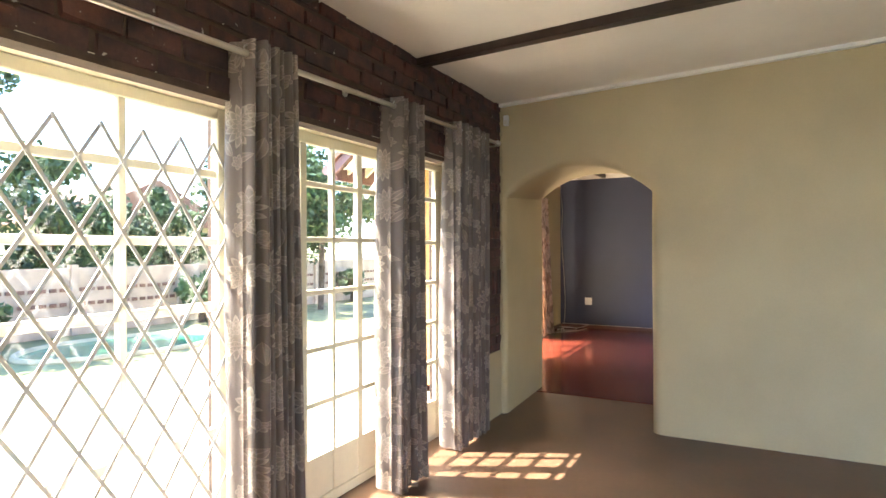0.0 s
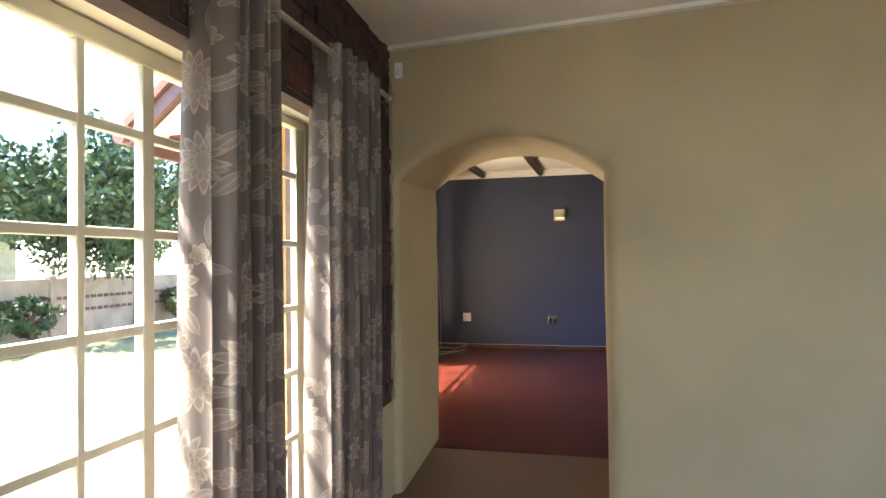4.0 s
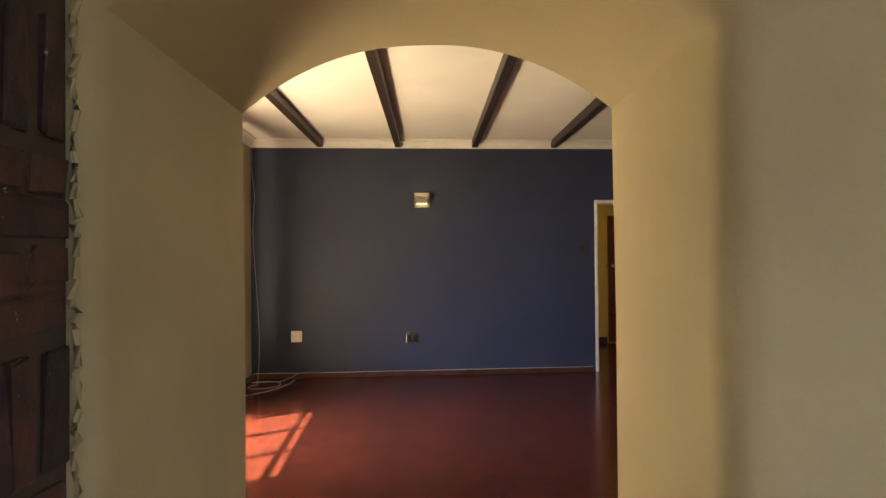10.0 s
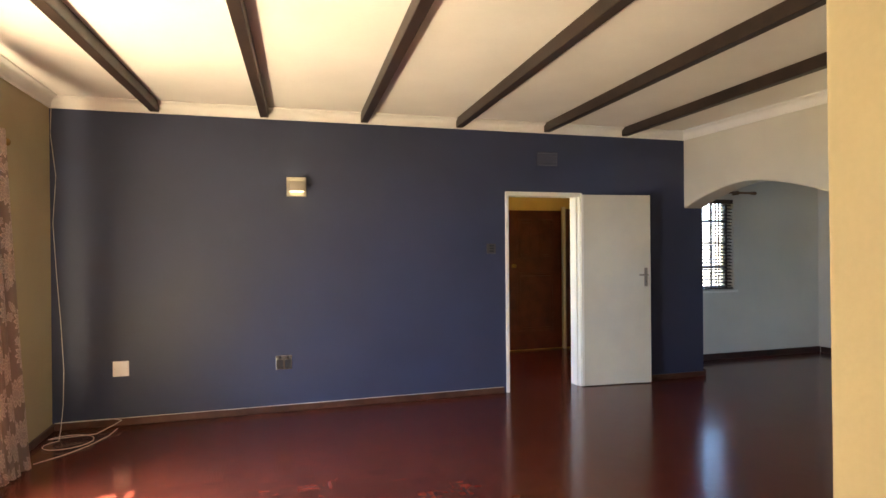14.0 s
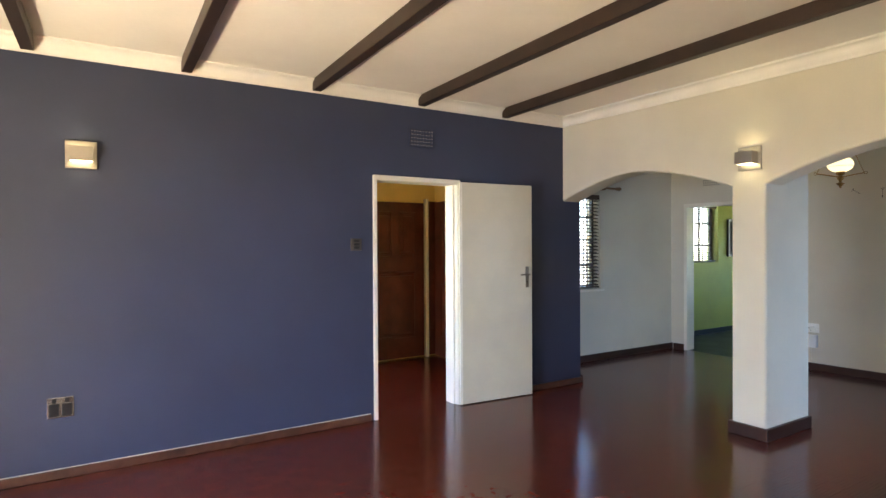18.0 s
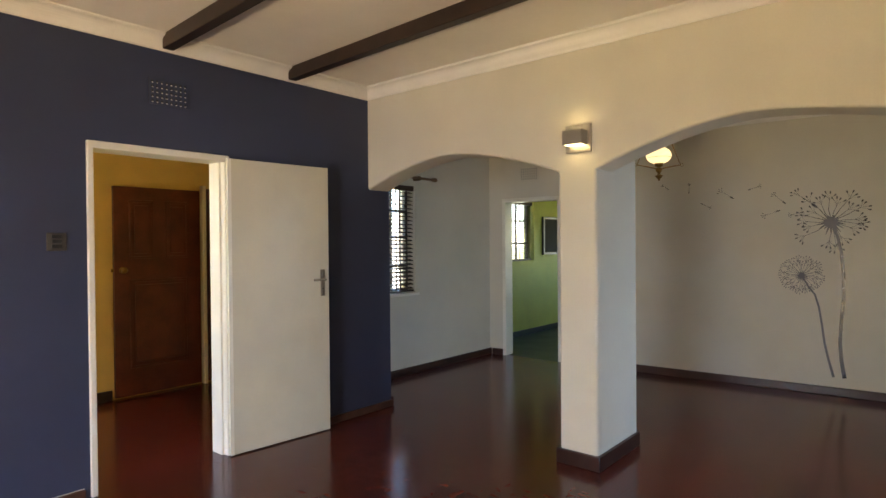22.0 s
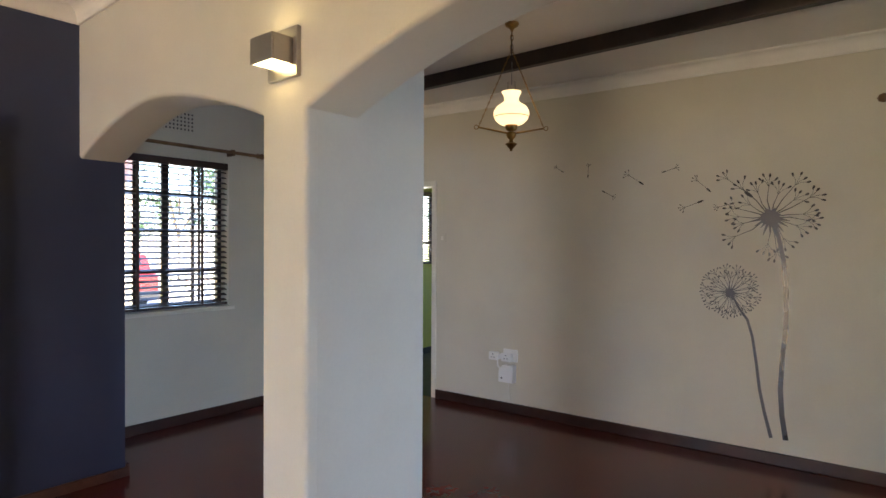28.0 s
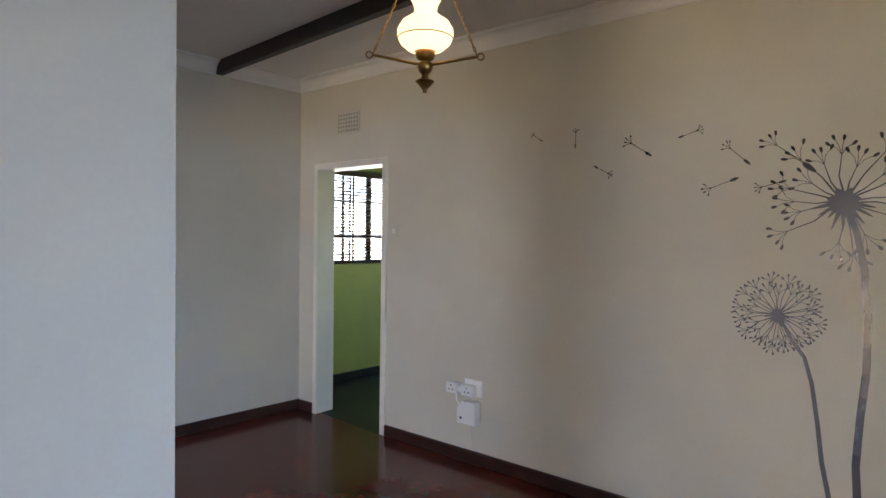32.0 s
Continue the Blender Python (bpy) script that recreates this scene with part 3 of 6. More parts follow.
# ---- windows and doors ----
def steel_window(name, axis, at, u0, u1, z0, z1, verticals, horizontals, mat, label, bar=0.022, rim=0.045, depth=0.05, panel=0.0):
    """A glazed steel frame in the plane axis = at: rim, bars at the given places, panes of glass, a solid lower panel."""
    def bx(a0, c0, a1, c1, d0, d1):
        return (d0, a0, c0, d1, a1, c1) if axis == "x" else (a0, d0, c0, a1, d1, c1)
    base = (at, (u0 + u1) / 2, z0) if axis == "x" else ((u0 + u1) / 2, at, z0)
    ob = thing(name, base, label, "window", kind="structure")
    h = depth / 2
    for a0, c0, a1, c1 in ((u0, z0, u0 + rim, z1), (u1 - rim, z0, u1, z1), (u0 + rim, z1 - rim, u1 - rim, z1), (u0 + rim, z0, u1 - rim, z0 + rim)):
        part("window_frame", boxes(bx(a0, c0, a1, c1, at - h, at + h), bevel=0.006), mat, ob)
    for k, (v, w) in enumerate(verticals):
        part("glazing_bar", boxes(bx(v - w / 2, z0 + rim, v + w / 2, z1 - rim, at - h * 0.7, at + h * 0.7), bevel=0.004), mat, ob)
    for k, (v, w) in enumerate(horizontals):
        part("glazing_bar", boxes(bx(u0 + rim, v - w / 2, u1 - rim, v + w / 2, at - h * 0.6, at + h * 0.6), bevel=0.004), mat, ob)
    if panel > 0:
        part("kick_panel", boxes(bx(u0 + rim, z0 + rim, u1 - rim, panel, at - h * 0.5, at + h * 0.5), bevel=0.003), mat, ob)
    us = [u0 + rim / 2] + sorted(v for v, _ in verticals) + [u1 - rim / 2]
    zs = [max(z0 + rim / 2, panel)] + sorted(v for v, _ in horizontals if v > panel) + [z1 - rim / 2]
    for a, b in zip(us, us[1:]):
        for c, d in zip(zs, zs[1:]):
            g = part("pane", boxes(bx(a, c, b, d, at - 0.002, at + 0.002)), M_GLASS, ob)
            g.visible_shadow = False
    return ob


GX = GLASS_X
steel_window("window_1", "x", GX, OPEN1[0][0] + 0.005, OPEN1[0][1] - 0.005, 0.0, HEAD - 0.014, [(-0.16, 0.03), (-0.70, 0.05), (-1.24, 0.03), (-1.78, 0.05)], [(1.77, 0.035), (1.47, 0.035), (1.18, 0.04), (0.62, 0.04)], M_FRAME, "wide cream steel window onto the garden", rim=0.05)
w2 = steel_window("window_2", "x", GX, OPEN1[1][0] + 0.005, OPEN1[1][1] + 0.0, 0.0, HEAD - 0.014, [(0.86, 0.05), (1.117, 0.026), (1.37, 0.05)], [(1.79, 0.03), (1.487, 0.03), (1.195, 0.03), (0.88, 0.03), (0.58, 0.03)], M_FRAME, "cream glazed double door onto the garden", rim=0.06, panel=0.29)
w3 = steel_window("window_3", "x", GX, OPEN1[2][0] + 0.005, OPEN1[2][1] - 0.005, 0.0, HEAD - 0.014, [(1.87, 0.026), (2.10, 0.026), (2.39, 0.09)], [(1.80, 0.03), (1.48, 0.03), (1.18, 0.03), (0.88, 0.03), (0.58, 0.03)], M_FRAME, "narrow cream glazed side light", rim=0.04, panel=0.29)
for a, b, _ in OPEN1:
    solid("lintel_render", boxes((BRICK_X - 0.30, a, HEAD - 0.012, BRICK_X - 0.010, b, HEAD + 0.006), bevel=0.003), M_FRAME, "cream painted lintel strip over the glazing", "lintel", "structure")

steel_window("window_4", "x", -3.04, WIN2[0] + 0.005, WIN2[1] - 0.005, 0.0, 2.045, [(5.85, 0.06), (6.4, 0.06), (6.95, 0.06), (7.30, 0.04)], [(1.82, 0.05), (0.32, 0.03)], M_FRAME, "cream glazed sliding door onto the garden", rim=0.05)
steel_window("window_5", "y", DIN_Y + 0.13, WIN3[0] + 0.005, WIN3[1] - 0.005, WIN3[2], WIN3[3] - 0.005, [(4.02, 0.02), (4.25, 0.055), (4.475, 0.02)], [(1.80, 0.035), (1.51, 0.02), (1.19, 0.02)], M_BLACK, "dark steel casement window in the dining room", rim=0.035)
solid("window_sill", boxes((WIN3[0] - 0.02, DIN_Y - 0.035, WIN3[2] - 0.03, WIN3[1] + 0.04, DIN_Y + 0.22, WIN3[2] + 0.002), bevel=0.006), M_WHITE, "white painted window sill", "window sill", "structure")
steel_window("window_6", "y", 10.27, GW[0] + 0.005, GW[1] - 0.005, GW[2], GW[3] - 0.005, [(7.05, 0.02), (7.38, 0.06), (7.70, 0.02)], [(1.78, 0.035), (1.42, 0.03)], M_BLACK, "dark steel casement window in the green room", rim=0.035)
steel_window("window_7", "y", 2.9, SW[0] + 0.005, SW[1] - 0.005, SW[2], SW[3] - 0.005, [(4.1, 0.03), (4.51, 0.05), (4.9, 0.03)], [(1.55, 0.03)], M_FRAME, "cream steel window behind", rim=0.04)


# glazing for the added east opening; the added south one follows
steel_window("window_8", "x", EAST1 + 0.12, E1[0] + 0.005, E1[1] - 0.005, E1[2], E1[3] - 0.005, [(-1.67, 0.05), (-1.05, 0.05), (-0.42, 0.05)], [(1.8, 0.035)], M_FRAME, "wide unseen steel window added in the east wall for light", rim=0.045)


steel_window("window_9", "y", SOUTH - 0.1, S1[0] + 0.005, S1[1] - 0.005, S1[2], S1[3] - 0.005, [(1.5, 0.04), (2.1, 0.05), (2.7, 0.04)], [(1.8, 0.03)], M_FRAME, "unseen steel window added in the south wall for light", rim=0.045)


def blind(name, u0, u1, y, z0, z1, tapes, label, pitch=0.044, tilt=19):
    ob = thing(name, ((u0 + u1) / 2, y, z1), label, "blind")
    part("headrail", boxes((u0, y - 0.035, z1 - 0.055, u1, y + 0.03, z1), bevel=0.004), M_BLIND, ob)
    n = int((z1 - 0.06 - z0) / pitch)
    me = None
    for k in range(n):
        z = z1 - 0.075 - k * pitch
        if me is None:
            bm = bmesh.new()
            box(bm, u0 + 0.005, y - 0.024, z - 0.0015, u1 - 0.005, y + 0.024, z + 0.0015)
            bm.transform(Matrix.Translation((0, y, z)) @ pose(0, 0, 0, tilt) @ Matrix.Translation((0, -y, -z)))
            first = part("slat", bm, M_BLIND, ob)
            me, zf = first.data, z
        else:
            s = new("slat", me)
            s.parent = ob
            s.location = (0, 0, z - zf)
    part("bottom_rail", boxes((u0 + 0.005, y - 0.026, z0, u1 - 0.005, y + 0.026, z0 + 0.018), bevel=0.003), M_BLIND, ob)
    for t in tapes:
        part("ladder_tape", boxes((t - 0.012, y - 0.027, z0 + 0.01, t + 0.012, y - 0.0255, z1 - 0.05), (t - 0.012, y + 0.0255, z0 + 0.01, t + 0.012, y + 0.027, z1 - 0.05)), M_BLIND, ob)
    return ob


blind("venetian_blind", WIN3[0] + 0.01, WIN3[1] + 0.02, DIN_Y + 0.045, WIN3[2] + 0.01, WIN3[3] + 0.0, (4.0, 4.5), "dark wooden venetian blind with open slats in a window")
blind("venetian_blind", GW[0] + 0.01, GW[1] - 0.01, 10.195, GW[2] + 0.01, GW[3] - 0.01, (7.1, 7.65), "dark venetian blind over the green room window", pitch=0.033, tilt=-18)

# bamboo-like curtain pole over the dining window
pole = thing("curtain_pole", (4.4, DIN_Y - 0.08, 2.16), "varnished wooden curtain pole over the dining window", "curtain pole")
part("rod", tube(bmesh.new(), (3.66, DIN_Y - 0.08, 2.175), (4.93, DIN_Y - 0.08, 2.16), 0.014), M_BAMBOO, pole, smooth=True)
fin = lathe(bmesh.new(), (0, 0, 0), [(0.014, 0), (0.022, 0.01), (0.018, 0.03), (0.026, 0.05), (0.02, 0.075), (0.0, 0.085)], 14)
fin.transform(Matrix.Translation((4.93, DIN_Y - 0.08, 2.16)) @ pose(0, 0, 0, 0, 90, 0))
part("finial", fin, M_BAMBOO, pole, smooth=True)
part("bracket", boxes((4.70, DIN_Y - 0.095, 2.135, 4.725, DIN_Y, 2.185), bevel=0.004), M_BAMBOO, pole)
pole = thing("curtain_pole", (DIN_X - 0.08, 4.2, 2.27), "varnished wooden curtain pole with a turned finial", "curtain pole")
part("rod", tube(bmesh.new(), (DIN_X - 0.08, 5.33, 2.275), (DIN_X - 0.08, 3.4, 2.275), 0.014), M_BAMBOO, pole, smooth=True)
fin = lathe(bmesh.new(), (0, 0, 0), [(0.014, 0), (0.022, 0.01), (0.018, 0.03), (0.028, 0.05), (0.02, 0.075), (0.0, 0.085)], 14)
fin.transform(Matrix.Translation((DIN_X - 0.08, 5.33, 2.275)) @ pose(0, 0, 0, -90, 0, 0))
part("finial", fin, M_BAMBOO, pole, smooth=True)
part("bracket", boxes((DIN_X - 0.1, 5.1, 2.25, DIN_X, 5.125, 2.30), bevel=0.004), M_BAMBOO, pole)
askew(pole, 0.0, 0.014)

# door frame and open leaf on the blue wall
df = thing("door_1", (1.63, BLUE_Y, 0), "white steel door frame in the blue wall", "door frame", kind="structure")
part("jamb", boxes((DOOR[0], BLUE_Y - 0.02, 0, DOOR[0] + 0.035, BLUE_Y + 0.17, DOOR[2]), bevel=0.006), M_WHITE, df)
part("jamb", boxes((DOOR[1] - 0.035, BLUE_Y - 0.02, 0, DOOR[1], BLUE_Y + 0.17, DOOR[2]), bevel=0.006), M_WHITE, df)
part("head", boxes((DOOR[0], BLUE_Y - 0.021, DOOR[2] - 0.035, DOOR[1], BLUE_Y + 0.171, DOOR[2] + 0.008), bevel=0.006), M_WHITE, df)
part("stop", boxes((DOOR[1] - 0.05, BLUE_Y + 0.03, 0, DOOR[1] - 0.034, BLUE_Y + 0.16, DOOR[2] - 0.035), bevel=0.003), M_WHITE, df)
M_LEVER = material("worn_brassy_steel", (0.30, 0.26, 0.20), 0.3, metal=0.9, vary=0.08, bump=0.02)
LEAF = Matrix.Translation((2.035, BLUE_Y - 0.022, 0)) @ pose(0, 0, 0, 0, 0, -4.5)
leaf = thing("door_leaf", (0, 0, 0), "plain ivory flush door standing fully open", "door")
part("panel", boxes((0, -0.04, 0.012, 0.80, 0.0, 2.03), bevel=0.004), M_DOOR, leaf)
part("edge_strip", boxes((-0.004, -0.041, 0.012, 0.022, -0.039, 2.03)), M_WHITE, leaf)
plate_h = part("handle_plate", boxes((0.722, -0.048, 1.05, 0.758, -0.04, 1.25), bevel=0.003), M_LEVER, leaf, "satin steel plate")
part("lever", tube(tube(bmesh.new(), (0.74, -0.046, 1.175), (0.74, -0.085, 1.175), 0.008), (0.745, -0.085, 1.175), (0.645, -0.08, 1.175), 0.009), M_LEVER, leaf, "satin steel lever")
part("keyhole", tube(bmesh.new(), (0.74, -0.0462, 1.105), (0.74, -0.048, 1.105), 0.006), M_BLACK, leaf)
for z in (0.25, 1.05, 1.80):
    part("hinge", tube(bmesh.new(), (-0.006, -0.046, z - 0.05), (-0.006, -0.046, z + 0.05), 0.006), M_WHITE, leaf)
leaf.matrix_world = LEAF

# hall doors
hd = thing("hall_door", (2.53, 11.08, 0), "dark reddish panelled hardwood door in the hall", "door")
HX0, HX1, HY = 2.12, 2.95, 11.05
part("leaf", boxes((HX0, HY, 0.02, HX1, HY + 0.045, 2.005), bevel=0.004), M_BROWNDOOR, hd)
for a, b, c, d in ((HX0 + 0.13, HX0 + 0.36, 1.32, 1.88), (HX0 + 0.47, HX0 + 0.70, 1.32, 1.88), (HX0 + 0.13, HX0 + 0.70, 0.28, 1.12)):
    part("moulding", boxes((a, HY - 0.014, c, b, HY, c + 0.022), (a, HY - 0.014, d - 0.022, b, HY, d), (a, HY - 0.014, c, a + 0.022, HY, d), (b - 0.022, HY - 0.014, c, b, HY, d), bevel=0.006), M_BROWNDOOR, hd)
    part("raised_panel", boxes((a + 0.05, HY - 0.011, c + 0.05, b - 0.05, HY, d - 0.05), bevel=0.009), M_BROWNDOOR, hd)
kn = lathe(bmesh.new(), (0, 0, 0), [(0.03, 0), (0.03, 0.004), (0.010, 0.008), (0.010, 0.03), (0.026, 0.038), (0.028, 0.052), (0.018, 0.066), (0, 0.068)], 18)
kn.transform(Matrix.Translation((HX0 + 0.07, HY, 1.215)) @ pose(0, 0, 0, 90))
part("knob", kn, M_BRASS, hd, "brass knob", smooth=True)
part("latch", boxes((HX0 - 0.02, HY + 0.015, 1.20, HX0, HY + 0.03, 1.23)), M_BRASS, hd)
fr = thing("hall_door_frame", (3.02, 11.08, 0), "cream door frame beside the hardwood door", "door frame", kind="structure")
part("jamb", boxes((2.975, 11.03, 0, 3.01, 11.1, 2.06), bevel=0.004), M_FRAME, fr)
side_door = thing("hall_side_door", (3.14, 10.4, 0), "dark reddish hardwood door in the hall's side wall", "door")
part("leaf", boxes((3.105, 10.2, 0.015, 3.148, 11.03, 2.02), bevel=0.004), M_BROWNDOOR, side_door)
for z0, z1 in ((0.25, 0.95), (1.15, 1.8)):
    part("moulding", boxes((3.098, 10.33, z0, 3.106, 10.9, z0 + 0.03), (3.098, 10.33, z1 - 0.03, 3.106, 10.9, z1), (3.098, 10.33, z0, 3.106, 10.36, z1), (3.098, 10.87, z0, 3.106, 10.9, z1)), M_BROWNDOOR, side_door)
hd2 = solid("hall_cupboard_door", boxes((3.025, 11.04, 0.02, 3.145, 11.085, 2.03), bevel=0.004), M_BROWNDOOR, "dark reddish hardwood door edge in the hall", "door")

# green room door frame
gf = thing("door_2", (DIN_X, 9.25, 0), "white steel door frame to the green room", "door frame", kind="structure")
for a, b in ((GD[0] - 0.035, GD[0] + 0.012), (GD[1] - 0.012, GD[1] + 0.035)):
    part("jamb", boxes((DIN_X - 0.018, a, 0, DIN_X + 0.16, b, GD[2] + 0.035), bevel=0.005), M_WHITE, gf)
part("head", boxes((DIN_X - 0.019, GD[0], GD[2] - 0.012, DIN_X + 0.161, GD[1], GD[2] + 0.036), bevel=0.005), M_WHITE, gf)
askew(gf)
tvp = thing("wall_cabinet", (8.6, 10.12, 1.24), "dark framed panel hanging on the green wall", "panel")
part("frame", boxes((8.27, 10.10, 1.235, 8.93, 10.14, 1.86), bevel=0.006), M_BLACK, tvp)
part("glass_front", boxes((8.31, 10.095, 1.275, 8.89, 10.10, 1.82)), material("dark_glass", (0.012, 0.012, 0.013), 0.7, vary=0.05, bump=0, spec=0.15), tvp)


# ---- curtains ----
def cloth(name, ground, thread, contrast, thinness):
    m = bpy.data.materials.new(name)
    m.use_nodes = True
    t = m.node_tree
    N, L = t.nodes, t.links
    b = N["Principled BSDF"]
    uv = N.new("ShaderNodeUVMap")
    uv.uv_map = "cloth"
    def math_(op, a, c=None, clamp=False):
        n = N.new("ShaderNodeMath")
        n.operation, n.use_clamp = op, clamp
        for i, v in enumerate((a, c)):
            if v is None:
                continue
            if isinstance(v, (int, float)):
                n.inputs[i].default_value = v
            else:
                L.new(v, n.inputs[i])
        return n.outputs[0]
    def cell(scale, shift, randomness):
        off = N.new("ShaderNodeVectorMath")
        off.operation = "ADD"
        off.inputs[1].default_value = (shift, shift * 0.7, 0)
        L.new(uv.outputs[0], off.inputs[0])
        v = N.new("ShaderNodeTexVoronoi")
        v.voronoi_dimensions, v.inputs["Scale"].default_value, v.inputs["Randomness"].default_value = "2D", scale, randomness
        L.new(off.outputs[0], v.inputs["Vector"])
        d = N.new("ShaderNodeVectorMath")
        d.operation = "SUBTRACT"
        L.new(off.outputs[0], d.inputs[0])
        L.new(v.outputs["Position"], d.inputs[1])
        s = N.new("ShaderNodeSeparateXYZ")
        L.new(d.outputs[0], s.inputs[0])
        c = N.new("ShaderNodeSeparateColor")
        L.new(v.outputs["Color"], c.inputs[0])
        return s.outputs[0], s.outputs[1], c.outputs[0]
    def band(q, lo, hi):
        return math_("MULTIPLY", math_("GREATER_THAN", q, lo), math_("LESS_THAN", q, hi))
    def flowers(scale, radius, petals, shift, randomness):
        x, y, c = cell(scale, shift, randomness)
        r = math_("SQRT", math_("ADD", math_("MULTIPLY", x, x), math_("MULTIPLY", y, y)))
        a = math_("ADD", math_("ARCTAN2", y, x), math_("MULTIPLY", c, 6.0))
        fill, lines = None, None
        for size, turn in ((1.0, 0.0), (0.66, 0.5), (0.36, 0.0)):
            saw = math_("FRACT", math_("ADD", math_("MULTIPLY", a, petals / 6.28318), 8.0 + turn))
            pet = math_("POWER", math_("SUBTRACT", 1.0, math_("ABSOLUTE", math_("SUBTRACT", math_("MULTIPLY", saw, 2.0), 1.0))), 0.55)
            rim = math_("MULTIPLY", math_("ADD", math_("MULTIPLY", pet, 0.42), 0.58), radius * size)
            q = math_("DIVIDE", r, rim)
            l = band(q, 0.86, 1.0)
            fill = math_("LESS_THAN", q, 1.0) if fill is None else fill
            lines = l if lines is None else math_("MAXIMUM", lines, l)
        return fill, lines
    def leaves(scale, length, wide, shift, randomness):
        x, y, c = cell(scale, shift, randomness)
        th = math_("MULTIPLY", c, 6.28318)
        co, si = math_("COSINE", th), math_("SINE", th)
        u = math_("ADD", math_("MULTIPLY", x, co), math_("MULTIPLY", y, si))
        v = math_("SUBTRACT", math_("MULTIPLY", y, co), math_("MULTIPLY", x, si))
        un = math_("DIVIDE", u, length)
        half = math_("MULTIPLY", math_("SUBTRACT", 1.0, math_("MULTIPLY", un, un)), wide)
        q = math_("DIVIDE", math_("ABSOLUTE", v), math_("MAXIMUM", half, 0.0001))
        inside = math_("MULTIPLY", math_("LESS_THAN", q, 1.0), math_("LESS_THAN", math_("ABSOLUTE", un), 1.0))
        line = math_("MULTIPLY", inside, math_("MAXIMUM", math_("LESS_THAN", q, 0.10), math_("GREATER_THAN", q, 0.80)))
        return inside, line
    f1, l1 = flowers(3.6, 0.098, 13, 0.13, 0.5)
    f2, l2 = flowers(5.6, 0.034, 6, 3.37, 0.85)
    f3, l3 = leaves(6.5, 0.050, 0.020, 1.71, 0.9)
    f = math_("MAXIMUM", math_("MAXIMUM", f1, f2), f3)
    l = math_("MAXIMUM", math_("MAXIMUM", l1, l2), l3)
    weave = N.new("ShaderNodeTexNoise")
    weave.inputs["Scale"].default_value = 300
    L.new(uv.outputs[0], weave.inputs["Vector"])
    mix = N.new("ShaderNodeMix")
    mix.data_type = "RGBA"
    mix.inputs["A"].default_value, mix.inputs["B"].default_value = (*ground, 1), (*thread, 1)
    L.new(math_("ADD", math_("MULTIPLY", f, 0.75 * contrast), math_("MULTIPLY", l, contrast)), mix.inputs["Factor"])
    mul = N.new("ShaderNodeMix")
    mul.data_type, mul.blend_type = "RGBA", "MULTIPLY"
    mul.inputs["Factor"].default_value = 0.3
    L.new(mix.outputs["Result"], mul.inputs["A"])
    L.new(weave.outputs["Color"], mul.inputs["B"])
    L.new(mul.outputs["Result"], b.inputs["Base Color"])
    rough = math_("SUBTRACT", 0.68, math_("MULTIPLY", l, 0.34))
    L.new(rough, b.inputs["Roughness"])
    b.inputs["Sheen Weight"].default_value = 0.15
    bp = N.new("ShaderNodeBump")
    bp.inputs["Strength"].default_value, bp.inputs["Distance"].default_value = 0.3, 0.002
    L.new(math_("ADD", math_("MULTIPLY", f, 0.6), weave.outputs["Fac"]), bp.inputs["Height"])
    L.new(bp.outputs[0], b.inputs["Normal"])
    tr = N.new("ShaderNodeBsdfTranslucent")
    thin = N.new("ShaderNodeMix")
    thin.data_type, thin.blend_type = "RGBA", "MULTIPLY"
    thin.inputs["Factor"].default_value, thin.inputs["B"].default_value = 1.0, (1.3, 1.15, 1.0, 1)
    L.new(mul.outputs["Result"], thin.inputs["A"])
    L.new(thin.outputs["Result"], tr.inputs["Color"])
    sh = N.new("ShaderNodeMixShader")
    sh.inputs[0].default_value = thinness
    L.new(b.outputs[0], sh.inputs[1])
    L.new(tr.outputs[0], sh.inputs[2])
    L.new(sh.outputs[0], N["Material Output"].inputs["Surface"])
    return m


M_CLOTH = cloth("taupe_floral_cloth", (0.215, 0.18, 0.163), (0.68, 0.59, 0.49), 0.28, 0.22)
# the same cloth, its sunlit glow put into paler colours and more translucency
M_SUNLITCLOTH = cloth("sunlit_taupe_floral_cloth", (0.36, 0.285, 0.245), (0.78, 0.68, 0.60), 0.6, 0.5)


